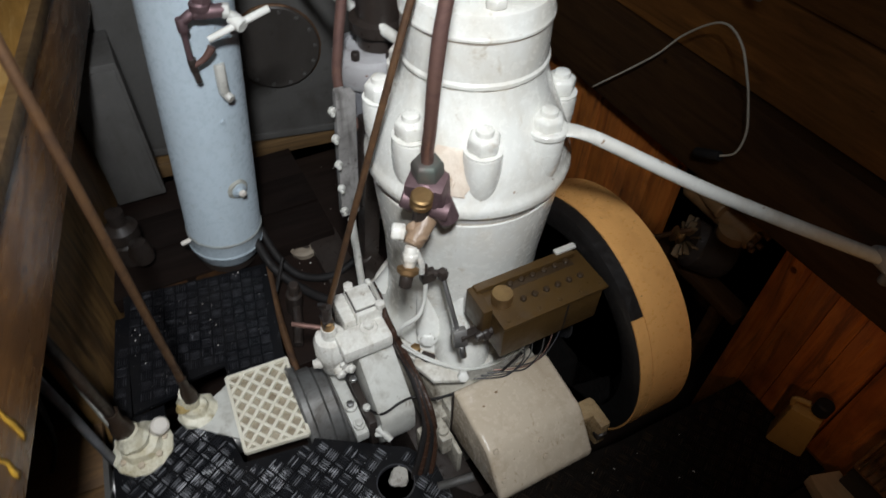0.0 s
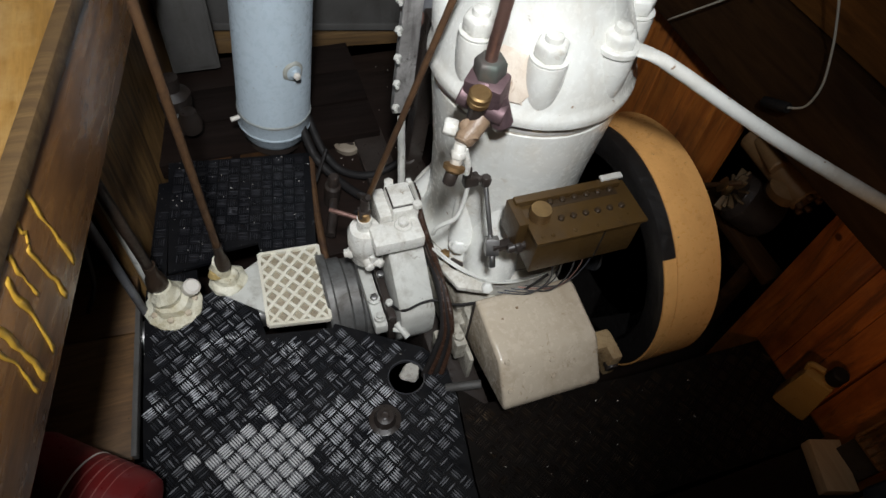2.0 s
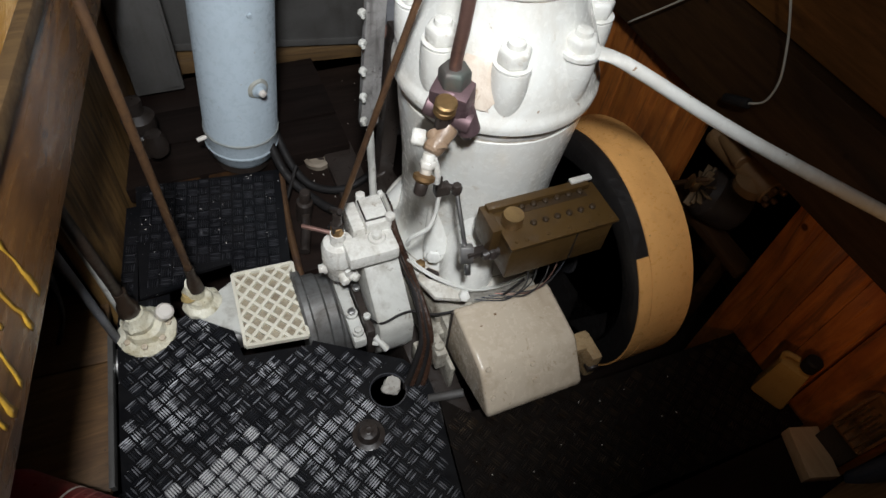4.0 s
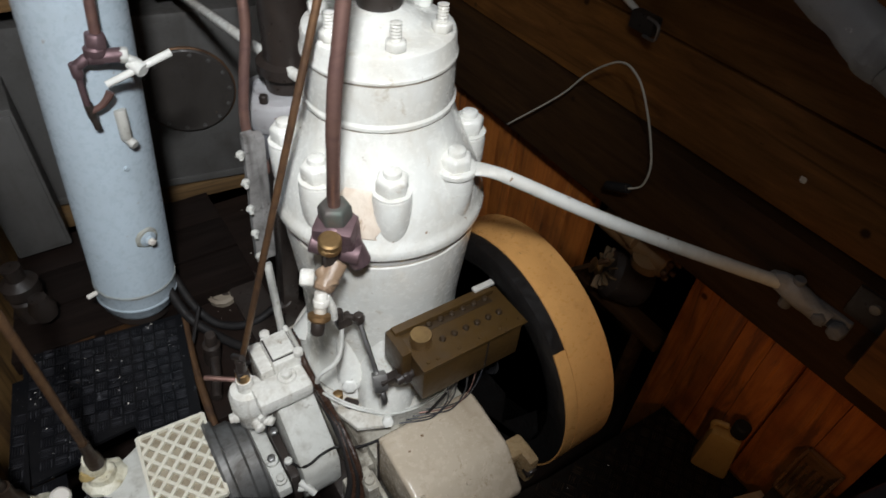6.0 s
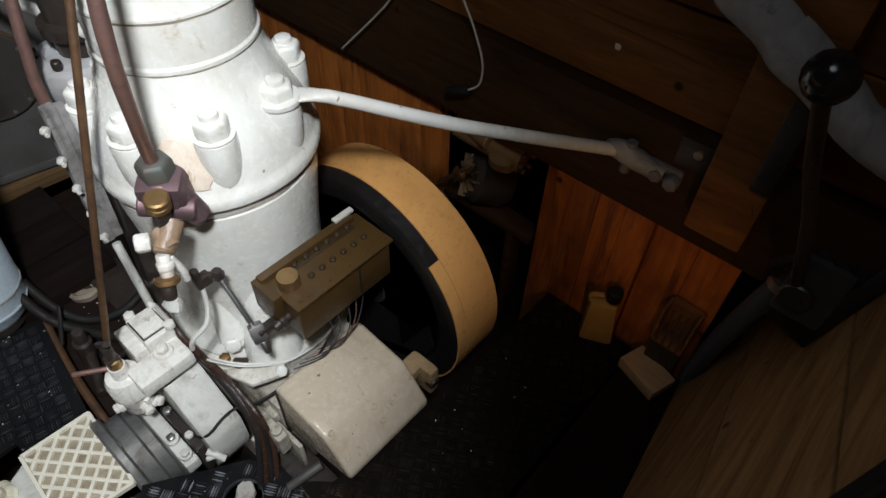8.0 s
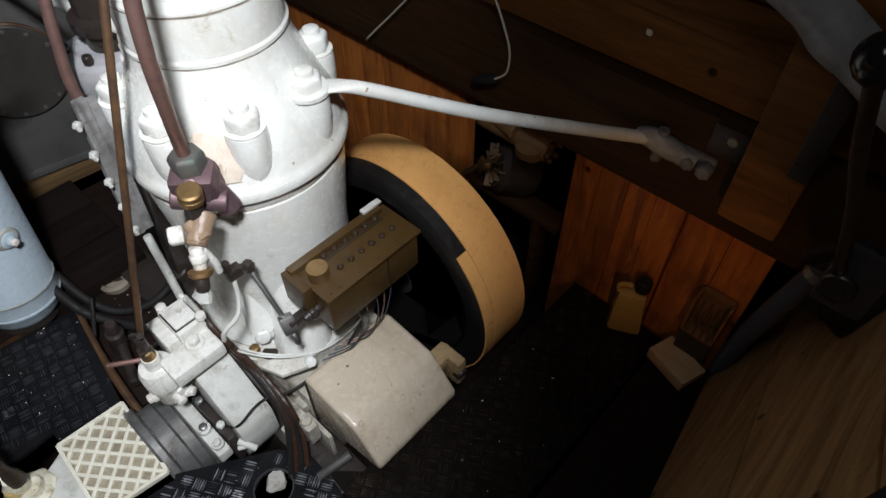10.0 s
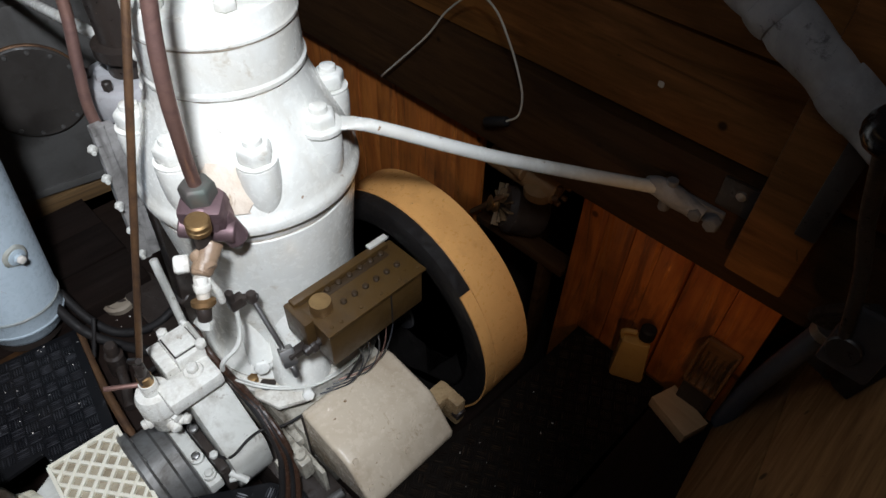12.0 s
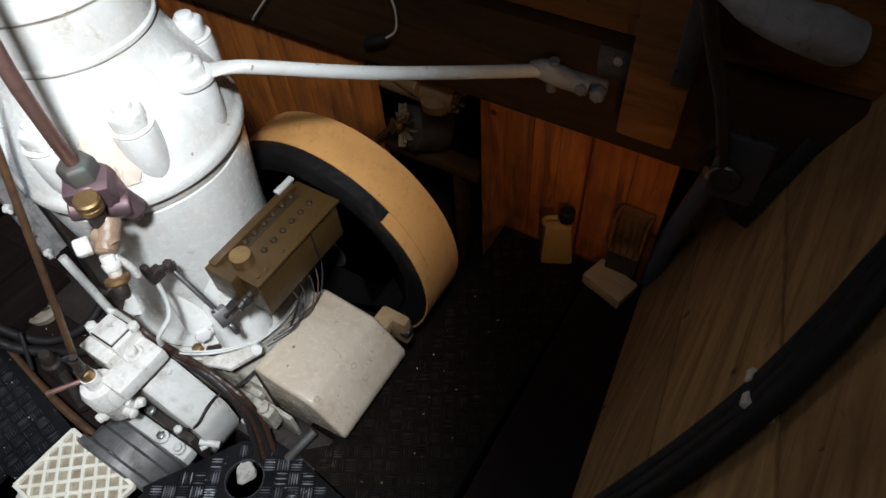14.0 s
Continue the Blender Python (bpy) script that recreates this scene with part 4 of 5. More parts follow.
for x, y, z in ((-0.222, -0.054, 0.243), (-0.225, 0.040, 0.255), (-0.188, -0.034, 0.262)):
    part("nut", hexagon(0.0115 if z < 0.25 else 0.0105, 0.013, pose(x, y, z, 0, 0, 15)), PUMPWHITE, pump)
part("valve_chamber", lathe([(0.0, 0.10), (0.022, 0.10), (0.028, 0.11), (0.028, 0.155), (0.034, 0.158), (0.034, 0.196), (0.029, 0.207), (0.016, 0.209), (0.0145, 0.236), (0.0, 0.236)], 30, pose(-0.293, -0.03, 0.018)), PUMPWHITE, pump)
part("gland", lathe([(0.0125, 0.236), (0.0125, 0.255), (0.008, 0.26), (0.0, 0.26)], 20, pose(-0.293, -0.03, 0.018)), BRASS, pump)
for dx, dy in ((-0.034, 0.006), (0.0, -0.036), (0.022, -0.034)):
    part("boss", join(rod((-0.293, -0.03, 0.148), (-0.293 + dx, -0.03 + dy, 0.143), 0.012), hexagon(0.010, 0.012, along((-0.293 + dx * 0.9, -0.03 + dy * 0.9, 0.143), (-0.293 + dx * 1.5, -0.03 + dy * 1.5, 0.142)))), PUMPWHITE, pump)
part("square_plug", box(-0.008, 0.008, -0.004, 0.004, -0.008, 0.008, 0.001, pose(-0.283, -0.062, 0.160, 0, 0, 15)), PUMPWHITE, pump)
part("tee_handle", rod((-0.30, -0.02, 0.243), (-0.352, 0.012, 0.248), 0.0046), COPPER, pump, "short copper handle")
part("rocker", join(box(-0.306, -0.278, -0.165, 0.02, 0.03, 0.06, 0.006), rod((-0.292, -0.10, 0.06), (-0.292, -0.10, 0.07), 0.013), rod((-0.292, -0.145, 0.06), (-0.292, -0.145, 0.07), 0.012)), LGREY, pump)
# Block coloured black to stand in for the shaded gap beside the housing.
part("side_casting", box(-0.276, -0.258, -0.16, -0.03, -0.02, 0.075, 0.006), OILY, pump, "block coloured black for the shade between housing and links")
for k, (x, y, z) in enumerate(((-0.292, -0.10, 0.07), (-0.292, -0.145, 0.068), (-0.268, -0.06, 0.09), (-0.268, -0.13, 0.085))):
    part("nut", hexagon(0.0085, 0.009, pose(x, y, z, 0, 0, 20 * k)), LGREY if k % 2 else STEEL, pump)
part("drain_screw", join(rod((-0.262, -0.165, 0.06), (-0.245, -0.195, 0.045), 0.007), rod((-0.255, -0.18, 0.05), (-0.27, -0.172, 0.05), 0.005)), LGREY, pump)
STEELGREY = metal("oily_grey_steel", (0.21, 0.21, 0.205), (0.06, 0.05, 0.04), 0.34, 0.8, 0.5)
coupling = thing("shaft_coupling", "grey oily steel shaft coupling below the plates", "coupling")
CM = pose(0, 0, -0.068, 0, 90, 0)
part("disc", lathe([(0.03, -0.385), (0.112, -0.385), (0.116, -0.38), (0.116, -0.368), (0.112, -0.364), (0.03, -0.364)], 56, CM), STEELGREY, coupling)
part("drum", lathe([(0.03, -0.364), (0.10, -0.364), (0.10, -0.335), (0.094, -0.33), (0.094, -0.31), (0.104, -0.306), (0.104, -0.282), (0.03, -0.28)], 56, CM), STEELGREY, coupling)
for k in range(8):
    a = radians(45 * k + 10)
    part("bolt", hexagon(0.009, 0.012, pose(-0.362, 0.085 * math.cos(a), -0.05 + 0.085 * math.sin(a), 0, -90, 0)), STEEL, coupling)
pump_rod = thing("control_rod", "thin rusty brown control rod rising from the pump", "rod")
part("rod", rod((-0.293, -0.03, 0.29), (-0.085, -0.045, 0.97), 0.0055, 10), RUSTROD, pump_rod)
part("lower_joint", join(rod((-0.293, -0.03, 0.25), (-0.291, -0.03, 0.31), 0.009), box(-0.304, -0.282, -0.04, -0.02, 0.262, 0.28, 0.003), rod((-0.297, -0.01, 0.30), (-0.289, -0.045, 0.33), 0.006)), OILY, pump_rod)
part("upper_rod", rod((-0.085, -0.045, 0.97), (0.06, -0.055, 1.45), 0.0055, 10), RUSTROD, pump_rod)

# ---- lattice step plate ----
LATTICE = painted("cream_lattice_paint", (0.76, 0.73, 0.62), (0.46, 0.38, 0.24), (0.2, 0.14, 0.08), 0.32, 0.35, 0.3, 1.5)
step = thing("step_plate", "cream-white painted lattice step plate over the shaft", "step plate")
sx0, sx1, sy0, sy1 = -0.518, -0.385, -0.092, 0.112
part("pan", prism([(sx0 + 0.006, sy0 + 0.018), (sx1, sy0), (sx1 + 0.014, sy1 - 0.008), (sx0 + 0.014, sy1)], 0.004, 0.010, 0.002), painted("dirty_cream_pan", (0.36, 0.315, 0.23), (0.14, 0.10, 0.06), (0.04, 0.03, 0.02), 0.45, 0.9, 0.3, 2.4), step)
corner = [Vector((sx0 + 0.006, sy0 + 0.018)), Vector((sx1, sy0)), Vector((sx1 + 0.014, sy1 - 0.008)), Vector((sx0 + 0.014, sy1))]


def on_step(u, v):
    a = corner[0].lerp(corner[1], u)
    b = corner[3].lerp(corner[2], u)
    return a.lerp(b, v)


def strip(u0, v0, u1, v1, width, z0, z1):
    a, b = on_step(u0, v0), on_step(u1, v1)
    d = b - a
    return box(-width / 2, width / 2, 0, d.length, z0, z1, 0.0012, pose(a.x, a.y, 0, 0, 0, math.degrees(math.atan2(d.y, d.x)) - 90))


for e in ((0, 0, 1, 0), (1, 0, 1, 1), (1, 1, 0, 1), (0, 1, 0, 0)):
    part("edge", strip(*e, 0.007, 0.008, 0.020 if e[0] != e[2] else 0.0208), LATTICE, step)
nu, nv = 4.0, 5.2
for k in range(-5, 10):
    for sgn in (1, -1):
        pts = []
        for q in range(0, 101):
            v = q / 100
            u = (k + sgn * v * nv) / nu if sgn > 0 else (k + 1 + nv - v * nv - 5.2) / nu
            if 0 <= u <= 1:
                pts.append((u, v))
        if len(pts) > 3:
            part("lattice_bar", strip(*pts[0], *pts[-1], 0.0072, 0.009, 0.0180 if sgn > 0 else 0.0172), LATTICE, step)
part("rim_apron", prism([(sx0 - 0.07, 0.03), (sx0 + 0.004, sy0 + 0.06), (sx0 + 0.012, sy1 - 0.004), (sx0 - 0.03, 0.085)], -0.01, 0.003, 0.001), LGREY, step, "bare grey metal apron")

# ---- deck valves and their spindles ----


CRUST = painted("crusted_cream_paint", (0.74, 0.71, 0.58), (0.34, 0.27, 0.12), (0.10, 0.07, 0.03), 0.3, 0.75, 0.8, 2.2)


def deck_valve(x, y, r, size, label):
    t = thing("deck_valve", label, "valve", "deck valves")
    part("base", rough_up(lathe([(r, -0.002), (r * 1.02, 0.006), (r * 0.92, 0.012), (r * 0.7, 0.016), (r * 0.62, 0.03), (r * 0.5, 0.034), (0, 0.034)], 48, pose(x, y, 0)), 0.0045, 55), CRUST, t)
    part("bonnet", rough_up(lathe([(r * 0.5, 0.03), (r * 0.55, 0.05), (r * 0.42, 0.06), (r * 0.36, 0.075), (0, 0.075)], 36, pose(x - 0.008, y + 0.004, 0)), 0.004, 60), CRUST, t)
    return t


dv = deck_valve(-0.694, 0.035, 0.058, 1, "thickly painted cream deck valve with yellow grease")
part("side_cap", lathe([(0.016, 0), (0.018, 0.004), (0.018, 0.02), (0.013, 0.026), (0, 0.026)], 24, pose(-0.655, 0.045, 0.035, 15, 25, 0)), PAPER, dv, "white plastic cap")
for k in range(5):
    a = radians(-150 + 50 * k)
    part("bolt", hexagon(0.007, 0.008, pose(-0.694 + 0.044 * math.cos(a), 0.035 + 0.044 * math.sin(a), 0.012)), CREAMBOX, dv)
dv2 = deck_valve(-0.578, 0.070, 0.040, 1, "smaller cream deck valve sunk in the plate cut-out")
part("grease", rough_up(lathe([(0.012, 0.03), (0.018, 0.04), (0.012, 0.052), (0.0, 0.053)], 20, pose(-0.596, 0.068, 0.0)), 0.003, 40), painted("yellow_grease", (0.42, 0.31, 0.13), (0.2, 0.13, 0.05), None, 0.3), dv2)


DARKRUST = painted("dark_greasy_rust", (0.03, 0.018, 0.011), (0.012, 0.008, 0.006), (0.09, 0.05, 0.025), 0.4, 0.7, 0.4)


def spindle(x, y, z0, z1, r, mat, label, dx=0.0, dy=0.0):
    t = thing("valve_spindle", label, "rod", "valve spindles")
    part("rod", rod((x, y, z0 + 0.05), (x + dx, y + dy, z1), r, 14), mat, t)
    part("socket", lathe([(r * 2.0, 0), (r * 2.1, 0.004), (r * 1.8, 0.03), (r * 1.25, 0.045), (r * 1.25, 0.075), (0, 0.075)], 18, pose(x, y, z0)), DARKRUST, t)


spindle(-0.578, 0.068, 0.06, 0.95, 0.0078, RUSTROD, "rusty brown valve spindle rod beside the bulkhead", -0.008, 0.018)
spindle(-0.708, 0.045, 0.07, 0.62, 0.0105, DARKRUST, "thick dark brown valve spindle under the bench", -0.03, 0.0)
wp = thing("vent_pipe", "dull grey painted pipe against the bulkhead", "pipe")
part("pipe", rod((-0.738, 0.10, -0.02), (-0.765, 0.15, 0.55), 0.0085, 14), LGREY, wp)
wp2 = thing("vent_pipe", "thin dull grey conduit against the bulkhead", "pipe")
part("pipe", rod((-0.752, 0.035, 0.0), (-0.785, 0.065, 0.55), 0.0085, 14), LAGGING, wp2)
strap = thing("cable_strap", "dark cable loop hanging under the bench edge", "cable")
for k in range(2):
    part("cable", tube([(-0.80, 0.13 - 0.012 * k, 0.5), (-0.795, 0.10 - 0.012 * k, 0.36), (-0.80, 0.075 - 0.015 * k, 0.22), (-0.82, 0.06, 0.10), (-0.86, 0.06, 0.01)], 0.0045, 8), RUBBER, strap)

# ---- bench edge on the left ----
bench = thing("bench", "brown varnished bench with thick timber front and paint runs", "bench")
BM = pose(-0.682, 0.0, 0, 0, 0, -10)
part("front_timber", box(-0.06, 0.0, -1.6, 1.3, 0.478, 0.648, 0.005, BM), COAMING, bench)
part("top", box(-0.8, -0.006, -1.6, 1.3, 0.648, 0.672, 0.004, BM), BENCH, bench, "glossy worn varnished top, sky sheen put into its lighter tones")
part("edge_bead", box(-0.016, 0.006, -1.6, 1.3, 0.646, 0.676, 0.006, BM), RAWWOOD, bench, "worn pale edge bead")
YELLOW = painted("yellow_paint_runs", (0.72, 0.42, 0.05), (0.36, 0.18, 0.03), None, 0.4, 0.4, 0.2)
for y0, h0, y1, h1, wd in ((-0.209, 0.647, -0.204, 0.501, 0.017), (-0.252, 0.646, -0.251, 0.61, 0.012), (-0.262, 0.61, -0.254, 0.501, 0.015), (-0.294, 0.64, -0.295, 0.565, 0.010), (-0.318, 0.63, -0.331, 0.502, 0.017), (-0.368, 0.64, -0.366, 0.502, 0.017), (-0.386, 0.62, -0.386, 0.515, 0.009)):
    n = 14
    bm = bmesh.new()
    lo, hi = [], []
    for k in range(n + 1):
        t = k / n
        y, z = y0 + (y1 - y0) * t, h0 + (h1 - h0) * t
        w = wd * (0.55 + 0.5 * noise.noise(Vector((y * 60, z * 40, 3))) + 0.15 * math.sin(9 * t))
        y += 0.006 * noise.noise(Vector((t * 5, y0 * 30, 0)))
        lo.append(bm.verts.new((0.0015, y - w / 2, z)))
        hi.append(bm.verts.new((0.0015, y + w / 2, z)))
    for k in range(n):
        bm.faces.new((lo[k], lo[k + 1], hi[k + 1], hi[k]))
    bmesh.ops.transform(bm, matrix=BM, verts=bm.verts)
    run = part("paint_run", bm, YELLOW, bench, "dried yellow paint run")
    md = run.modifiers.new("thickness", 'SOLIDIFY')
    md.thickness = 0.0012
for x, y, mat, nm, cat in ((-0.10, 0.50, painted("blue_plastic", (0.05, 0.16, 0.42), (0.03, 0.08, 0.2), None, 0.4), "blue plastic tub resting on the bench", "tub"), (-0.11, 0.36, painted("orange_plastic", (0.70, 0.25, 0.04), (0.4, 0.13, 0.02), None, 0.4), "orange plastic tray resting on the bench", "tray")):
    tb = thing(nm.split()[2], nm, cat)
    m = BM @ pose(x, y, 0.672, 0, 0, 12)
    part("body", lathe([(0.04, 0), (0.045, 0.004), (0.05, 0.03), (0.053, 0.034), (0.047, 0.034), (0.04, 0.008), (0, 0.008)], 32, m), mat, tb)
post = thing("lashing_post", "short grey steel post on the bench edge", "post")
part("post", lathe([(0.016, 0), (0.016, 0.006), (0.01, 0.01), (0.0095, 0.16), (0, 0.162)], 20, BM @ pose(-0.05, 0.28, 0.672)), STEEL, post)
ext = thing("fire_extinguisher", "dark red fire extinguisher lying on the plate, pale label", "extinguisher")
XM = along((-0.945, -0.265, 0.0685), (-0.772, -0.40, 0.0685))
part("cylinder", lathe([(0, 0.0), (0.05, 0.0), (0.064, 0.008), (0.068, 0.02), (0.068, 0.205), (0.062, 0.222), (0.045, 0.232), (0, 0.234)], 48, XM), REDMETAL, ext)
for k in range(5):
    h = 0.115 + 0.016 * k
    part("label_bar", lathe([(0.0680, h), (0.0686, h + 0.0005), (0.0686, h + 0.0034 - 0.0005 * k), (0.0680, h + 0.0038 - 0.0005 * k)], 48, XM), PAPER if k < 1 else painted("faded_red_print", (0.30, 0.09, 0.08), (0.22, 0.03, 0.025), None, 0.5, 0.6, 0.05, 2.0), ext, "pale printed bar round the cylinder")

# ---- compressed-air tank ----
tank = thing("air_tank", "pale blue-grey upright compressed-air tank with chipped paint", "tank")
T0, T1 = Vector((-0.400, 0.512, -0.004)), Vector((-0.335, 0.502, 0.67))
TM = along(T0, T1)
part("shell", lathe([(0.0, 0.0), (0.05, 0.002), (0.074, 0.012), (0.086, 0.032), (0.0905, 0.052), (0.092, 0.054), (0.092, 0.058), (0.0905, 0.06), (0.0905, 0.098), (0.0912, 0.1), (0.0902, 0.102), (0.0902, 1.02), (0.083, 1.07), (0.045, 1.11), (0, 1.12)], 72, TM), BLUE, tank)
part("weld_seam", rough_up(lathe([(0.0905, 0.094), (0.0925, 0.096), (0.0925, 0.101), (0.0905, 0.103)], 96, TM), 0.0012, 60), painted("stained_blue_grey", (0.30, 0.33, 0.33), (0.16, 0.14, 0.10), (0.42, 0.46, 0.48), 0.45, 0.8, 0.3, 2.0), tank, "stained weld seam round the foot")
part("foot_ring", lathe([(0.05, -0.012), (0.07, -0.012), (0.07, 0.012), (0.05, 0.012)], 40, TM), OILY, tank)


def on_tank(angle, h, r=0.0815):
    a = radians(angle)
    r += 0.0087
    return TM @ Vector((r * math.cos(a), r * math.sin(a), h))


def tank_angle(p):
    q = TM.inverted() @ Vector(p)
    return math.degrees(math.atan2(q.y, q.x)), q.z


a1, h1 = tank_angle((-0.342, 0.42, 0.258))
part("drain_plug", join(rod(on_tank(a1, h1, 0.078), on_tank(a1, h1, 0.09), 0.018, 24), hexagon(0.0115, 0.008, along(on_tank(a1, h1, 0.09), on_tank(a1, h1, 0.12)))), BLUE, tank, "chipped plug with a bare steel head")
part("plug_putty", rough_up(lathe([(0.017, 0), (0.026, 0.0), (0.022, 0.005), (0.017, 0.006)], 30, along(on_tank(a1, h1, 0.0808), on_tank(a1, h1, 0.12))), 0.0018, 60), painted("yellowed_sealant", (0.38, 0.39, 0.36), (0.2, 0.17, 0.1), (0.05, 0.05, 0.05), 0.6, 0.7, 0.3, 2.0), tank, "dirty sealant ring")
# White colour takes the place of the gleam on the steel head.
part("plug_head", hexagon(0.009, 0.01, along(on_tank(a1, h1, 0.096), on_tank(a1, h1, 0.13))), PAPER, tank, "steel plug head coloured white for its gleam")
a2, h2 = tank_angle((-0.318, 0.42, 0.545))
part("gauge_stub", join(rod(on_tank(a2, h2 + 0.03, 0.083), on_tank(a2, h2 - 0.03, 0.088), 0.011), rod(on_tank(a2, h2 - 0.03, 0.078), on_tank(a2 + 3, h2 - 0.04, 0.105), 0.009)), LGREY, tank)
part("stud", lathe([(0.006, 0), (0.005, 0.004), (0, 0.005)], 12, along(on_tank(a2 - 6, h2 - 0.10), on_tank(a2 - 6, h2 - 0.10, 0.12))), BLUE, tank)
cock = thing("stop_cock", "dark bronze stop cock with a white tee handle on the tank", "valve")
K = Vector((-0.325, 0.388, 0.694))
part("body", rough_up(join(rod(K + Vector((-0.014, 0, 0.002)), K + Vector((0.040, 0, -0.004)), 0.0125, 20), rod(K + Vector((0.004, 0.034, 0.0)), K + Vector((0.004, -0.004, 0.0)), 0.014, 20), lathe([(0.016, 0), (0.018, 0.004), (0.018, 0.012), (0.015, 0.016), (0, 0.016)], 24, along(K + Vector((0.0, 0, 0.004)), K + Vector((0.003, 0, 0.03))))), 0.0012, 40), PURPLE, cock)
part("union_nut", hexagon(0.0175, 0.026, along(K + Vector((0.004, 0, 0.016)), K + Vector((0.010, 0, 0.045)))), PURPLE, cock)
part("bonnet", join(hexagon(0.0145, 0.014, along(K + Vector((0.036, 0, -0.004)), K + Vector((0.060, -0.004, -0.008)))), rod(K + Vector((0.036, 0, -0.004)), K + Vector((0.062, -0.012, -0.020)), 0.008)), LGREY, cock, "grey-painted bonnet nut")
part("handle", join(rod(K + Vector((0.0, -0.014, -0.045)), K + Vector((0.117, -0.014, -0.010)), 0.0062, 16, None, 0.0072), rod(K + Vector((0.050, 0.0, -0.020)), K + Vector((0.064, -0.022, -0.030)), 0.0135, 18)), WHITE, cock, "white painted tee handle")
part("elbow", join(rod(K + Vector((-0.014, 0, 0.002)), K + Vector((-0.036, 0.002, -0.012)), 0.009, 16), rod(K + Vector((-0.036, 0.002, -0.004)), K + Vector((-0.036, 0.002, -0.03)), 0.0095, 16)), PURPLE, cock)
part("drop_pipe", tube([K + Vector((-0.036, 0.002, -0.026)), K + Vector((-0.038, 0.004, -0.06)), K + Vector((-0.038, 0.006, -0.09)), K + Vector((-0.036, 0.008, -0.112))], 0.0056, 12), PURPLE, cock)
part("drain_cock", join(rod(K + Vector((-0.037, 0.006, -0.084)), K + Vector((-0.036, 0.008, -0.112)), 0.008, 14), rod(K + Vector((-0.036, 0.008, -0.112)), K + Vector((-0.034, 0.008, -0.136)), 0.0062, 14)), OILY, cock)
part("side_spout", tube([K + Vector((-0.034, 0.004, -0.098)), K + Vector((-0.016, 0.0, -0.088)), K + Vector((-0.004, -0.002, -0.076)), K + Vector((0.003, -0.002, -0.066))], 0.0062, 10, 6, lambda t: 0.8 + 0.4 * t), COPPER, cock)
part("air_pipe", tube([K + Vector((0.010, 0, 0.04)), K + Vector((0.016, 0, 0.09)), K + Vector((0.028, 0.002, 0.17)), K + Vector((0.05, 0.01, 0.32))], 0.0088, 14), COPPER, cock)
part("stub", rod((-0.502, 0.49, 0.085), (-0.478, 0.495, 0.087), 0.006), PAPER, tank, "short pale stub")

# ---- behind the engine ----
fuel = thing("fuel_tank", "dull grey steel tank with a round bolted cover", "tank")
GM = pose(-0.23, 0.925, 0.0, 0, 0, -11)
part("body", box(-0.32, 0.72, 0.0, 0.40, 0.012, 0.53, 0.012, GM), GREY, fuel)
COVER = painted("brown_stained_cover", (0.045, 0.04, 0.036), (0.025, 0.02, 0.017), (0.12, 0.09, 0.06), 0.4, 0.6)
part("cover_plate", lathe([(0.120, 0), (0.122, 0.003), (0.122, 0.012), (0.118, 0.015), (0, 0.015)], 56, GM @ pose(0.135, 0.0, 0.315, 90, 0, 0)), COVER, fuel, "round brown-stained cover plate")
part("cover_rim", lathe([(0.1225, 0), (0.126, 0.0), (0.126, 0.007), (0.1225, 0.009), (0.1225, 0)], 56, GM @ pose(0.135, 0.0, 0.315, 90, 0, 0)), RUSTROD, fuel, "rusty gasket edge")
for k in range(14):
    a = radians(360 / 14 * k)
    part("bolt", lathe([(0.006, 0), (0.005, 0.005), (0, 0.006)], 8, GM @ pose(0.135 + 0.109 * math.cos(a), -0.015, 0.315 + 0.109 * math.sin(a), 90, 0, 0)), GREY, fuel)
part("seam", box(-0.322, 0.722, -0.006, 0.0, 0.012, 0.035, 0.002, GM), GREY, fuel)
locker = thing("locker", "worn grey painted locker beside the tank", "locker")
part("body", box(-0.63, -0.50, 0.80, 0.98, 0.005, 0.42, 0.006, None), GREY, locker)
part("door", box(-0.622, -0.508, 0.794, 0.80, 0.02, 0.405, 0.003, None), GREY, locker)
structure("shelf_back", box(-0.75, 0.5, 0.94, 1.4, 0.575, 0.62, 0.004), RAWWOOD, "worn wooden shelf above the grey tank", "shelf")

exhaust = thing("exhaust_pot", "grey scaly exhaust pot with flanges behind the cylinder", "exhaust")
EX, EY = -0.022, 0.30
part("pot", rough_up(lathe([(0.055, 0.20), (0.058, 0.22), (0.058, 0.53), (0.056, 0.545)], 40, pose(EX - 0.03, EY, 0)), 0.0015, 35), LAGGING, exhaust)
part("flange", rough_up(lathe([(0.05, 0.545), (0.072, 0.548), (0.076, 0.555), (0.076, 0.60), (0.07, 0.61), (0.052, 0.614), (0.05, 0.61)], 40, pose(EX - 0.02, EY, 0)), 0.002, 30), painted("flaking_grey_paint", (0.42, 0.42, 0.43), (0.2, 0.17, 0.16), (0.16, 0.08, 0.05), 0.6, 0.7), exhaust, "flaking grey flange")
part("riser_pipe", rough_up(lathe([(0.046, 0.612), (0.046, 0.64), (0.058, 0.645), (0.058, 0.665), (0.044, 0.67), (0.044, 1.2), (0.04, 1.2)], 36, pose(EX + 0.0, EY, 0)), 0.0015, 30), OILY, exhaust)
for k in range(6):
    a = radians(60 * k - 20)
    part("bolt", hexagon(0.009, 0.016, pose(EX - 0.02 + 0.064 * math.cos(a), EY + 0.064 * math.sin(a), 0.612)), OILY, exhaust)
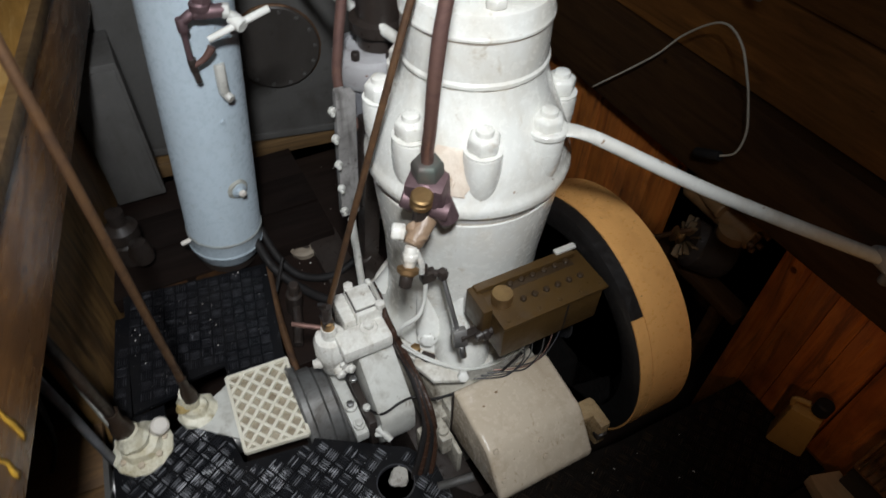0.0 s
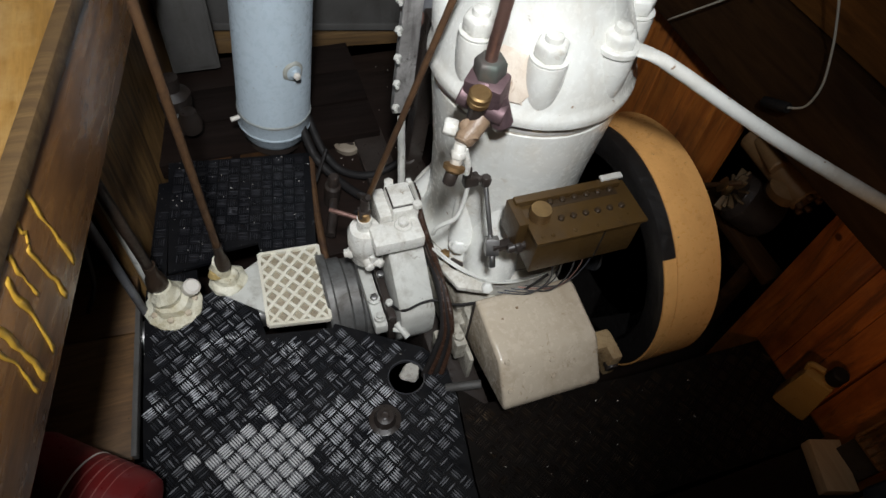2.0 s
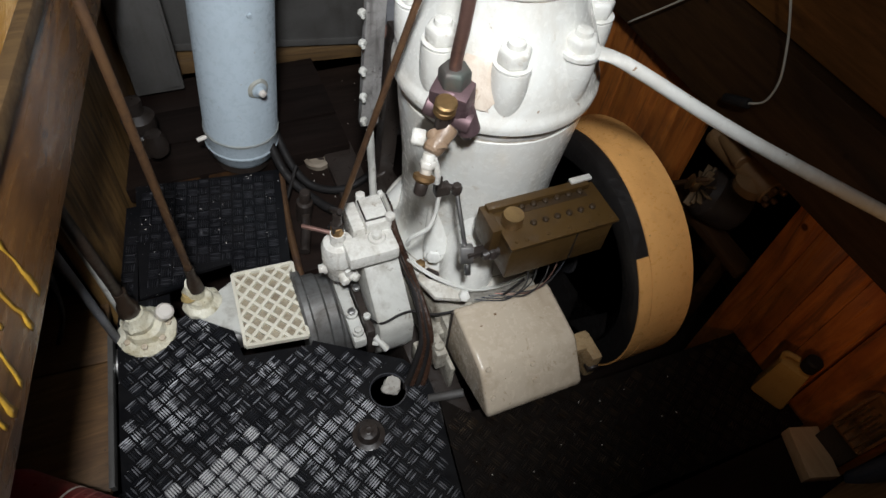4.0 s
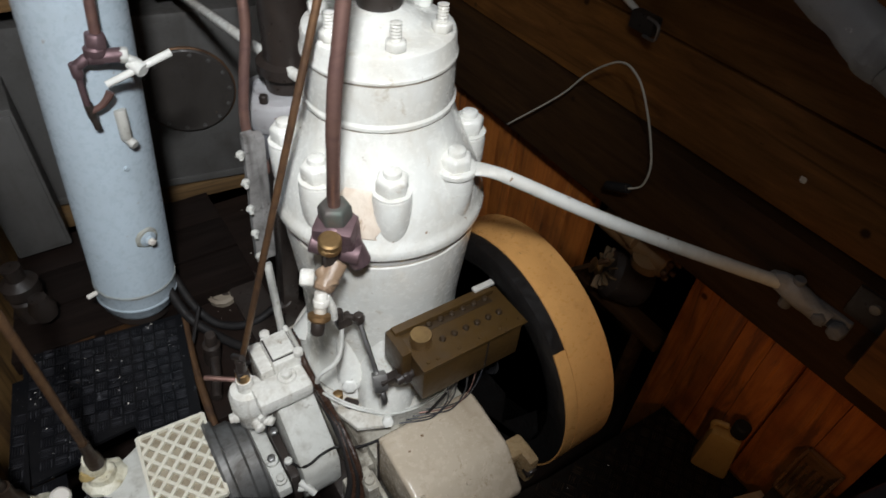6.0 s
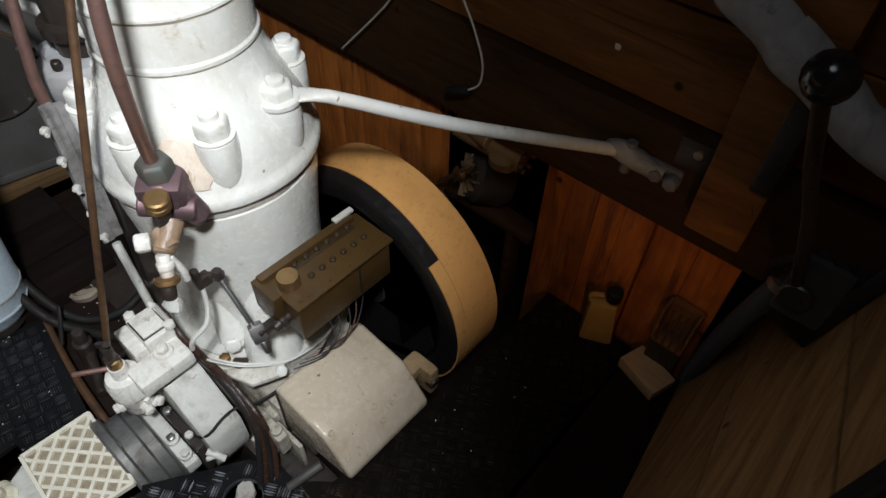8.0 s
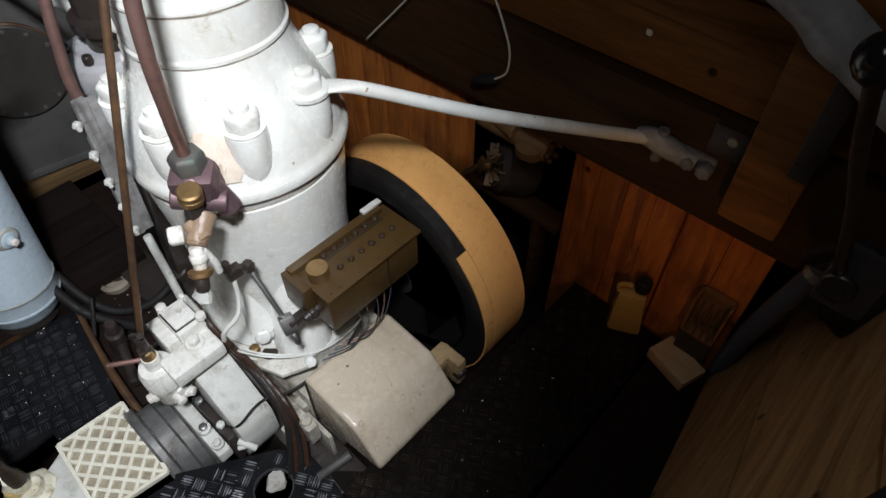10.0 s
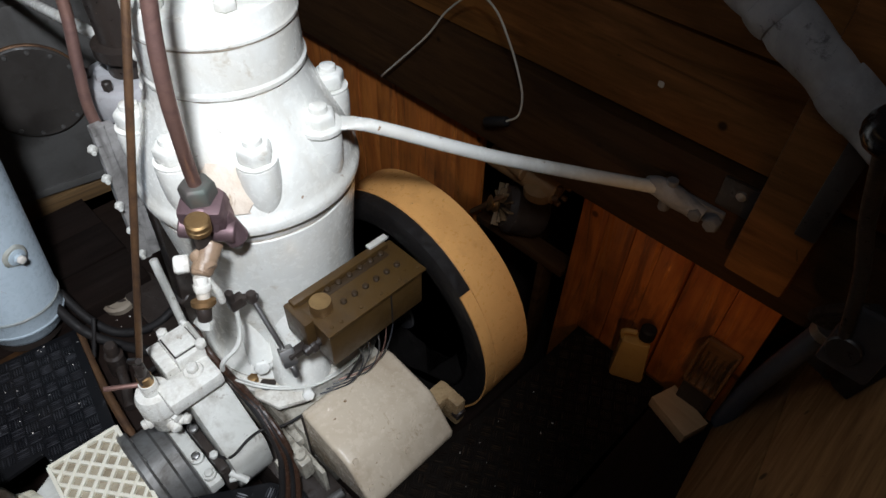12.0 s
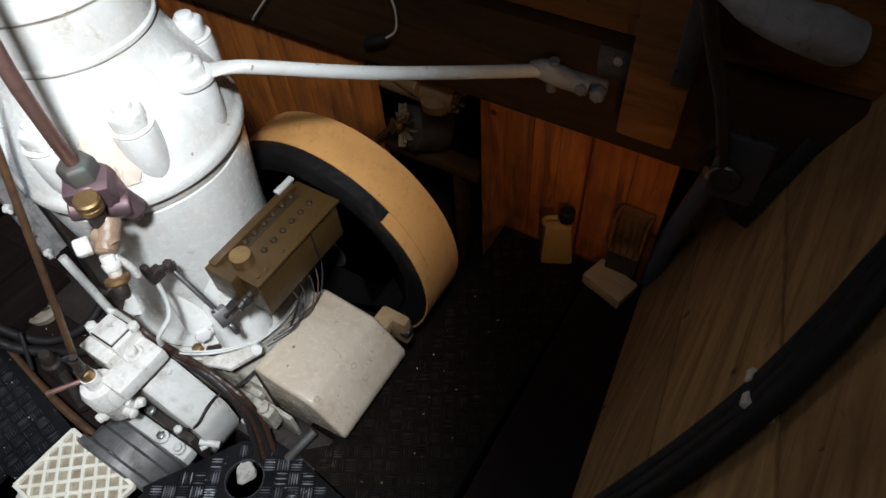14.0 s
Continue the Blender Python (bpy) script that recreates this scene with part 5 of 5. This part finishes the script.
part("leg", rough_up(join(box(-0.055, -0.018, -0.02, 0.02, 0.0, 0.46, 0.006, pose(-0.09, 0.20, 0.06, 0, 4, 0)), rod((-0.135, 0.2, 0.16), (-0.105, 0.2, 0.1), 0.025)), 0.002, 25), OILY, exhaust)
strip_ = thing("bolted_strip", "blackened bolted strip with flaking white paint", "bracket")
part("strip", rough_up(join(box(-0.011, 0.011, -0.01, 0.01, 0, 0.30, 0.003, pose(-0.162, 0.205, 0.295, 0, 3, 0)), box(0.006, 0.03, -0.006, 0.02, 0, 0.29, 0.003, pose(-0.162, 0.205, 0.295, 0, 3, 0))), 0.0015, 40), painted("flaking_white", (0.27, 0.26, 0.25), (0.04, 0.034, 0.03), (0.03, 0.025, 0.022), 0.5, 1.0, 0.5, 2.0), strip_)
for k in range(5):
    part("bolt", join(hexagon(0.0085, 0.010, pose(-0.170, 0.197, 0.315 + 0.062 * k, 90, 0, 30)), rod((-0.170, 0.187, 0.315 + 0.062 * k), (-0.170, 0.179, 0.315 + 0.062 * k), 0.004)), LGREY, strip_)
pipe_b = thing("copper_pipe", "brown tarnished copper pipe bending behind the cylinder", "pipe")
part("pipe", tube([(-0.10, 0.28, 0.9), (-0.105, 0.25, 0.78), (-0.125, 0.24, 0.68), (-0.138, 0.235, 0.60), (-0.13, 0.225, 0.53), (-0.10, 0.22, 0.48)], 0.0092, 14), COPPER, pipe_b)
part("upper", tube([(-0.10, 0.28, 0.9), (-0.095, 0.30, 1.05), (-0.08, 0.33, 1.3)], 0.0092, 14), COPPER, pipe_b)
grey_rod = thing("push_rod", "slim pale grey rod standing behind the pump", "rod")
part("rod", rod((-0.172, 0.10, 0.05), (-0.155, 0.19, 0.29), 0.0085), LGREY, grey_rod)
hoses = thing("hose_bundle", "black oily rubber hoses curling over the boards", "hose")
part("hose", tube([(-0.335, 0.46, 0.06), (-0.315, 0.40, 0.0), (-0.275, 0.34, -0.03), (-0.22, 0.26, -0.03), (-0.14, 0.22, -0.02), (-0.05, 0.25, -0.02)], 0.0115, 14), RUBBER, hoses)
part("hose", tube([(-0.31, 0.50, 0.05), (-0.29, 0.43, -0.01), (-0.25, 0.37, -0.04), (-0.17, 0.33, -0.03), (-0.05, 0.36, 0.0)], 0.0105, 14), RUBBER, hoses)
part("cable", tube([(-0.33, 0.33, -0.02), (-0.30, 0.38, 0.0), (-0.285, 0.40, 0.02)], 0.005, 8), RUBBER, hoses)
part("cable", tube([(-0.26, 0.20, -0.01), (-0.18, 0.19, 0.02), (-0.1, 0.23, 0.04)], 0.006, 8), RUBBER, hoses)
fitting = thing("hose_fitting", "black oily pipe fitting standing in the bilge", "fitting")
part("body", lathe([(0.018, -0.06), (0.02, -0.03), (0.02, 0.02), (0.014, 0.026), (0.014, 0.055), (0.011, 0.06), (0, 0.06)], 22, pose(-0.298, 0.275, 0, 8, 4, 0)), OILY, fitting)
part("elbow", tube([(-0.33, 0.16, -0.03), (-0.31, 0.22, -0.02), (-0.298, 0.27, -0.02)], 0.012, 12), OILY, fitting)
plug = thing("floor_plug", "round rusty plug with pale putty in the boards", "plug")
part("ring", rough_up(lathe([(0.024, -0.055), (0.036, -0.055), (0.038, -0.04), (0.03, -0.034), (0.024, -0.04)], 30, pose(-0.212, 0.470, 0)), 0.003, 40), painted("putty", (0.24, 0.20, 0.15), (0.10, 0.06, 0.04), None, 0.7), plug)
part("cap", lathe([(0.0, -0.054), (0.023, -0.054), (0.022, -0.042), (0, -0.040)], 24, pose(-0.212, 0.470, 0)), OILY, plug)
conduit = thing("conduit", "rusty pipe along the plate edge", "pipe")
part("pipe", tube([(-0.325, 0.41, -0.012), (-0.345, 0.27, -0.016), (-0.355, 0.14, -0.02), (-0.36, 0.02, -0.04)], 0.009, 10), RUSTROD, conduit)
strainer = thing("strainer", "dark oily valve chest in the corner", "valve")
part("body", rough_up(lathe([(0.034, -0.02), (0.036, 0.05), (0.028, 0.06), (0.04, 0.07), (0.04, 0.10), (0.02, 0.115), (0.022, 0.15), (0, 0.155)], 28, pose(-0.625, 0.60, 0)), 0.002, 30), OILY, strainer)
part("branch", rough_up(lathe([(0.026, 0), (0.03, 0.03), (0.02, 0.06), (0, 0.065)], 24, pose(-0.60, 0.55, 0.02)), 0.002, 30), OILY, strainer)

# debris flecks
flecks = []
for k in range(90):
    if k < 28:
        x, y, z = random.uniform(-0.68, -0.36), random.uniform(0.15, 0.44), 0.0015
    elif k < 64:
        x, y, z = random.uniform(-0.30, 0.0), random.uniform(0.2, 0.8), -0.052
    else:
        x, y, z = random.uniform(-0.7, 0.35), random.uniform(-0.6, -0.42), 0.0018
    s_ = random.uniform(0.0006, 0.0016)
    flecks.append(box(-s_ * random.uniform(0.6, 2.2), s_, -s_ * 0.6, s_ * 0.6, 0, 0.001, 0, pose(x, y, z, 0, 0, random.uniform(0, 180))))
fk = part("paint_flakes", join(*flecks), PAPER, None, "", False)
tagged(fk, "scattered pale paint flakes on the dark plates", "debris", kind="stuff")

# ---- cables about the engine ----
loom = thing("cable_loom", "brown and black cables running down through the plate", "cable")
BROWNCABLE = painted("brown_cable_sheath", (0.045, 0.023, 0.015), (0.02, 0.012, 0.009), None, 0.22, 0.5, 0.05)
for k, mat in enumerate((RUBBER, BROWNCABLE, RUBBER, BROWNCABLE)):
    o = 0.010 * k
    part("cable", tube([(-0.178, 0.03 - o, 0.26), (-0.180, -0.05, 0.20 + o), (-0.172 + o * 0.3, -0.14, 0.15), (-0.178 + o * 0.5, -0.21, 0.10 + o * 0.4), (-0.20 + o, -0.24, 0.05), (-0.228 + o, -0.262 - o * 0.4, -0.01), (-0.24 + o, -0.268, -0.06)], 0.0065, 10), mat, loom)
ring_cable = thing("ring_cable", "grey painted cable looped round the engine foot", "cable")
for k in range(2):
    pts = []
    for q in range(0, 15):
        a = radians(168 + q * 9.2)
        r = 0.187 + 0.008 * k
        pts.append((r * math.cos(a), r * math.sin(a), max(0.225 - 0.0075 * q, 0.157) + 0.005 * k))
    part("cable", tube(pts, 0.0023, 8, 4), LGREY, ring_cable)
lead = thing("thin_cable", "thin black cable drooping across the pump", "cable")
part("cable", tube([(-0.268, -0.12, 0.075), (-0.25, -0.165, 0.105), (-0.21, -0.165, 0.118), (-0.18, -0.165, 0.115), (-0.15, -0.19, 0.125), (-0.10, -0.20, 0.128), (-0.03, -0.21, 0.14), (0.03, -0.215, 0.2)], 0.0028, 8), RUBBER, lead)
hole = thing("plate_hole", "round hole in the plate with rag and rusty pipe", "hole")
part("collar", lathe([(0.0362, -0.009), (0.0385, -0.009), (0.0385, 0.0012), (0.0362, 0.0012), (0.0362, -0.009)], 36, pose(HOLE[0], HOLE[1], 0)), DARKSTEEL, hole)
rag = lathe([(0.0, 0.012), (0.010, 0.012), (0.019, 0.009), (0.023, 0.0), (0.021, -0.012), (0.0, -0.02)], 24, pose(HOLE[0] + 0.010, HOLE[1] + 0.010, -0.014))
part("rag", rough_up(rough_up(rag, 0.009, 45), 0.004, 120), painted("grubby_rag", (0.42, 0.40, 0.36), (0.12, 0.09, 0.07), None, 0.9, 0.8, 0.6, 3.0), hole, "crumpled grubby rag")
part("pipe_end", lathe([(0.0, -0.06), (0.013, -0.06), (0.013, -0.014), (0.008, -0.010), (0, -0.016)], 18, pose(HOLE[0] - 0.010, HOLE[1] - 0.018, 0)), RUSTROD, hole)
knob = thing("deck_filler", "dark oily deck filler fitting with a round knob", "filler")
part("cap", lathe([(0.03, -0.004), (0.032, 0.004), (0.022, 0.008), (0.019, 0.018), (0.017, 0.024), (0.008, 0.026), (0.007, 0.022), (0, 0.022)], 32, pose(-0.333, -0.337, 0)), OILY, knob)
part("centre", lathe([(0.010, 0.020), (0.010, 0.027), (0.006, 0.029), (0, 0.028)], 18, pose(-0.333, -0.337, 0)), OILY, knob)

# bare patch in the tread: the worn squares of the pattern
bm = bmesh.new()
PITCH, ca, sa = 0.0265, math.cos(radians(30)), math.sin(radians(30))
worn_cells = []
for i in range(-60, 60):
    for k in range(-60, 60):
        cx, cy = (i + 0.5) * PITCH, (k + 0.5) * PITCH
        gx, gy = ca * cx - sa * cy - 0.1, sa * cx + ca * cy - 0.2
        d = math.hypot((gx + 0.572) / 1.05, gy + 0.352) + 0.030 * noise.noise(Vector((gx * 19, gy * 19, 2.0))) + 0.016 * noise.noise(Vector((gx * 55, gy * 55, 5.0)))
        if d < 0.080 or (d < 0.20 and noise.noise(Vector((gx * 47, gy * 47, 8.0))) > 0.40 + (d - 0.08) * 1.8):
            worn_cells.append((gx, gy))
            w = PITCH * 0.52
            ring = []
            for q in range(12):
                a = radians(30 + 30 * q + 15)
                rr = w * (1.16 if q % 3 == 1 else 1.02) * (1 + 0.16 * noise.noise(Vector((gx * 90 + q, gy * 90, 1.0))))
                ring.append(bm.verts.new((gx + rr * math.cos(a), gy + rr * math.sin(a), 0.0005 + 0.00005 * ((i + k) % 3))))
            bm.faces.new(ring)
part("worn_patch", bm, BAREPLATE, plate, "patch worn to bare grey metal")


def worn_bars(cells):
    verts, faces = [], []
    for n, (gx, gy) in enumerate(cells):
        i = round((ca * (gx + 0.1) + sa * (gy + 0.2)) / PITCH - 0.5)
        k = round((-sa * (gx + 0.1) + ca * (gy + 0.2)) / PITCH - 0.5)
        a = radians(30 + (90 if (i + k) % 2 else 0))
        c, sn = math.cos(a), math.sin(a)
        for b in range(5):
            off = (b - 2) * PITCH * 0.185
            base = len(verts)
            for h, f, lf in ((0.0, 1.0, 1.0), (0.0023, 0.6, 0.9)):
                for px, py in ((-1, 0), (-0.5, -0.9), (0.5, -0.9), (1, 0), (0.5, 0.9), (-0.5, 0.9)):
                    lx, ly = px * PITCH * 0.465 * lf, py * PITCH * 0.068 * f + off
                    verts.append((gx + c * lx - sn * ly, gy + sn * lx + c * ly, h))
            faces += [(base + q, base + (q + 1) % 6, base + 6 + (q + 1) % 6, base + 6 + q) for q in range(6)]
            faces.append(tuple(base + 6 + q for q in range(6)))
    me = bpy.data.meshes.new("worn_tread")
    me.from_pydata(verts, [], faces)
    me.materials.append(metal("scuffed_bright_tread", (0.78, 0.78, 0.78), (0.5, 0.5, 0.5), 0.4, 0.5, 0.3))
    ob = new("worn_tread", me)
    ob.parent = plate
    tagged(ob, "raised five-bar tread worn to bright metal", kind="stuff")


worn_bars(worn_cells)

# ---- fore end: wire, generator, can, clutter ----
wire = thing("lamp_wire", "thin off-white wire looping over the boards", "wire")
part("wire", tube([(0.528, 0.262, 0.392), (0.48, 0.222, 0.424), (0.48, 0.082, 0.57), (0.48, 0.02, 0.65), (0.48, -0.049, 0.706), (0.48, -0.10, 0.695), (0.48, -0.140, 0.645), (0.48, -0.165, 0.60), (0.48, -0.182, 0.555), (0.48, -0.178, 0.51), (0.48, -0.150, 0.483)], 0.0021, 8), WIREWHITE, wire)
part("plug", rod((0.48, -0.152, 0.484), (0.482, -0.098, 0.455), 0.010), RUBBER, wire, "black plug")
part("tail", rod((0.53, 0.255, 0.392), (0.53, 0.29, 0.388), 0.004), BRASS, wire)
speck = thing("paint_speck", "small white paint speck on the brown board", "paint speck")
part("speck", rough_up(lathe([(0.006, 0), (0.005, 0.0012), (0, 0.0016)], 12, pose(0.528, -0.416, 0.667, 0, -90, 0)), 0.002, 200), PAPER, speck)
fix = thing("switch_box", "small dark switch box with a white conduit on the boards", "switch")
part("box", box(0.506, 0.53, -0.075, -0.02, 0.757, 0.79, 0.005), OILY, fix)
part("conduit", rod((0.52, -0.02, 0.785), (0.52, 0.12, 0.83), 0.006), PAPER, fix)
part("frame", tube([(0.505, -0.06, 0.757), (0.503, -0.088, 0.76), (0.503, -0.088, 0.785), (0.505, -0.06, 0.79)], 0.003, 8), STEEL, fix)

gen = thing("generator", "dusty brown belt-driven generator in the bulkhead gap", "generator")
TANFIN = painted("dusty_tan_casting", (0.14, 0.09, 0.045), (0.07, 0.045, 0.025), None, 0.6, 0.7)
GC = Vector((0.575, -0.150, 0.185))
part("body", lathe([(0.03, -0.06), (0.055, -0.055), (0.062, -0.04), (0.062, 0.03), (0.05, 0.045), (0.02, 0.05), (0, 0.05)], 36, along(GC, GC + Vector((-0.6, 0.5, 0.25)))), OILY, gen)
for k in range(14):
    a = 2 * math.pi * k / 14
    mm = along(GC, GC + Vector((-0.6, 0.5, 0.25)))
    part("fin", box(0.018, 0.052, -0.0025, 0.0025, 0.045, 0.058 + 0.006 * math.sin(5 * a), 0.001, mm @ pose(0, 0, 0, 0, 8 * math.sin(3 * a), math.degrees(a) + 6 * math.sin(7 * a))), TANFIN, gen)
part("pulley", lathe([(0.0, 0.06), (0.018, 0.06), (0.02, 0.065), (0.012, 0.072), (0.02, 0.08), (0.012, 0.084), (0, 0.084)], 24, along(GC, GC + Vector((-0.6, 0.5, 0.25)))), BRASS, gen)
part("stay", rod((0.50, -0.06, 0.165), (0.535, -0.13, 0.24), 0.006), RUSTROD, gen)
motor = thing("water_pump", "dull tan cast water pump above the generator", "pump")
part("body", rough_up(join(rod((0.552, -0.072, 0.325), (0.56, -0.255, 0.315), 0.030, 22), rod((0.545, -0.10, 0.34), (0.53, -0.18, 0.34), 0.018), lathe([(0.02, 0), (0.033, 0.01), (0.033, 0.03), (0.01, 0.04)], 20, pose(0.54, -0.215, 0.285))), 0.003, 25), painted("tan_cast_paint", (0.20, 0.115, 0.05), (0.08, 0.045, 0.02), (0.03, 0.02, 0.012), 0.5, 0.7), motor)
for k in range(6):
    a = radians(60 * k)
    part("bolt", hexagon(0.007, 0.012, pose(0.56, -0.257, 0.315, 90, 0, 0) @ pose(0.024 * math.cos(a), 0.024 * math.sin(a), 0)), RUSTROD, motor)
part("bracket", join(box(0.545, 0.60, -0.312, -0.04, 0.09, 0.112, 0.004), box(0.55, 0.60, -0.26, -0.24, -0.29, 0.09, 0.004)), BEAM_Y, motor)
part("stem", rod((0.585, -0.17, 0.112), (0.57, -0.17, 0.31), 0.016), OILY, motor)

can = thing("plastic_can", "yellowed plastic oil can with a dark cap", "can")
CN = pose(0.504, -0.548, 0.0, 0, 0, 25)
body = box(-0.026, 0.026, -0.038, 0.038, 0.0, 0.125, 0.012)
for v in body.verts:
    if v.co.z > 0.1:
        v.co.x *= 0.75
        v.co.y = v.co.y * 0.8 + 0.004
bmesh.ops.transform(body, matrix=CN, verts=body.verts)
part("body", body, PLASTIC, can)
part("neck", lathe([(0.014, 0.12), (0.014, 0.14), (0, 0.14)], 20, CN @ pose(0, -0.012, 0)), PLASTIC, can)
part("cap", lathe([(0.016, 0.135), (0.0165, 0.14), (0.0165, 0.162), (0.013, 0.166), (0, 0.166)], 24, CN @ pose(0, -0.012, 0)), RUBBER, can)
part("handle", tube([CN @ Vector((0, 0.03, 0.11)), CN @ Vector((0, 0.034, 0.135)), CN @ Vector((0, 0.008, 0.142))], 0.006, 10), PLASTIC, can)
card = thing("wood_block", "small pale wood offcut lying by the lining", "offcut")
part("block", box(-0.033, 0.033, -0.051, 0.051, 0, 0.032, 0.002, pose(0.484, -0.688, -0.003, 0, 0, -18)), timber("pale_offcut", (0.62, 0.44, 0.26), (0.46, 0.30, 0.16), 'y', 0.7, False), card)
tray = thing("wire_basket", "small wire-fronted brown box against the planks", "box")
part("shell", join(box(0.50, 0.549, -0.732, -0.66, 0.10, 0.107, 0.002), box(0.54, 0.549, -0.732, -0.66, 0.10, 0.205, 0.002), box(0.50, 0.549, -0.732, -0.726, 0.10, 0.205, 0.002), box(0.50, 0.549, -0.666, -0.66, 0.10, 0.205, 0.002)), COAMING, tray)
for k in range(4):
    part("wire", rod((0.50, -0.718 + 0.015 * k, 0.105), (0.50, -0.718 + 0.015 * k, 0.20), 0.002, 8), BRASS, tray)
part("foot", box(0.51, 0.549, -0.73, -0.662, 0.0, 0.10, 0.003), OILY, tray)

frame_post = thing("hull_frame", "thick sawn timber hull frame above the planks", "timber")
part("post", box(0.44, 0.525, -0.735, -0.640, 0.475, 2.19, 0.008), BOARD_Y, frame_post)
part("bracket", box(0.434, 0.442, -0.735, -0.705, 0.60, 0.78, 0.003), OILY, frame_post, "dark steel strap")
LAGTAPE = painted("grey_pipe_tape", (0.36, 0.365, 0.38), (0.13, 0.13, 0.135), (0.6, 0.6, 0.6), 0.55, 0.75, 0.6)
lag = thing("lagged_pipe", "grey taped lagged pipe under the deck", "pipe")
part("pipe", rough_up(tube([(0.44, -0.12, 1.045), (0.44, -0.36, 0.952), (0.44, -0.46, 0.914), (0.44, -0.56, 0.872), (0.44, -0.65, 0.825), (0.44, -0.74, 0.775), (0.45, -0.82, 0.73), (0.50, -0.90, 0.69)], 0.031, 22, 12), 0.005, 26), LAGTAPE, lag)
for a, b in (((0.44, -0.44, 0.922), (0.44, -0.475, 0.908)), ((0.44, -0.545, 0.879), (0.44, -0.575, 0.865)), ((0.44, -0.66, 0.820), (0.44, -0.71, 0.792))):
    part("tape_wrap", rough_up(tube([a, Vector(a).lerp(Vector(b), 0.5), b], 0.0345, 22, 6, lambda t: 0.94 + 0.08 * math.sin(3.14 * t)), 0.004, 30), LAGTAPE, lag, "ragged turn of grey tape")

ctrl = thing("control_lever", "black ball-knob lever on a dark steel quadrant", "lever")
part("knob", lathe([(0, -0.0225), (0.0096, -0.0203), (0.016, -0.0157), (0.021, -0.008), (0.0225, 0.0), (0.021, 0.008), (0.016, 0.0157), (0.0096, 0.0203), (0, 0.0225)], 36, pose(0.160, -0.756, 0.936) @ Matrix.Scale(0.97, 4)), BAKELITE, ctrl)
part("lever", tube([(0.161, -0.758, 0.918), (0.215, -0.775, 0.82), (0.242, -0.80, 0.736), (0.28, -0.83, 0.60)], 0.0075, 12), OILY, ctrl)
part("quadrant", box(0.27, 0.282, -0.87, -0.81, 0.58, 0.68, 0.006, None), DARKSTEEL, ctrl)
part("bracket", box(-0.10, 0.12, 0.30, 0.36, -0.06, 0.0, 0.006, M_LIN), DARKSTEEL, ctrl)
part("mounting_plate", prism([(-0.215, 0.355), (-0.190, 0.53), (0.05, 0.64), (0.22, 0.66), (0.10, 0.47), (-0.03, 0.30)], -0.03, -0.002, 0.003, M_LIN), BLUEBLACK, ctrl, "black iron mounting plate")
for u, v in ((0.005, 0.483), (-0.05, 0.50)):
    part("bolt", hexagon(0.012, 0.012, M_LIN @ pose(u, v, -0.03, 180, 0, 20)), RUSTROD, ctrl)
part("pivot", rod((0.262, -0.83, 0.62), (0.30, -0.83, 0.62), 0.02), OILY, ctrl)
for k in range(3):
    part("cable", tube([(0.28, -0.83 - 0.02 * k, 0.68), (0.34, -0.80 - 0.01 * k, 0.60), (0.40, -0.785 - 0.01 * k, 0.52), (0.468, -0.812, 0.46)], 0.008, 10), RUBBER, ctrl)
hose = thing("suction_hose", "blue-grey rubber suction hose dropping to the bilge", "hose")
part("hose", tube([(0.470, -0.815, 0.47), (0.476, -0.803, 0.40), (0.492, -0.786, 0.29), (0.512, -0.770, 0.16), (0.526, -0.762, 0.02)], 0.019, 18, 8), painted("blue_grey_rubber", (0.05, 0.065, 0.10), (0.03, 0.035, 0.045), None, 0.4, 0.5, 0.1), hose)
part("clamp", tube([(0.472, -0.812, 0.45), (0.4735, -0.809, 0.432)], 0.0215, 18, 2), STEEL, hose)

cab = thing("black_cables", "three black cables clipped along the hull lining", "cable")


def on_lining(along_d, up_u, off=0.0):
    return M_LIN @ Vector((along_d, up_u, -off * out))


for k in range(3):
    o = 0.021 * k
    part("cable", tube([on_lining(-0.700 - o, -0.12, 0.02), on_lining(-0.684 - o, 0.10, 0.02), on_lining(-0.682 - o, 0.30, 0.02), on_lining(-0.670 - o, 0.43, 0.02), on_lining(-0.638 - o, 0.53, 0.02), on_lining(-0.600 - o * 0.9, 0.61, 0.02), on_lining(-0.53 - o * 0.8, 0.80, 0.02)], 0.0115, 12), RUBBER, cab)
for u, v in ((-0.662, 0.440), (-0.694, 0.436)):
    part("clip", box(-0.008, 0.008, -0.005, 0.005, 0, 0.0335, 0.002, Matrix.Translation(on_lining(u, v)) @ M_LIN.to_3x3().to_4x4() @ pose(0, 0, 0, 180, 0, 12)), PAPER, cab, "pale cable clip")
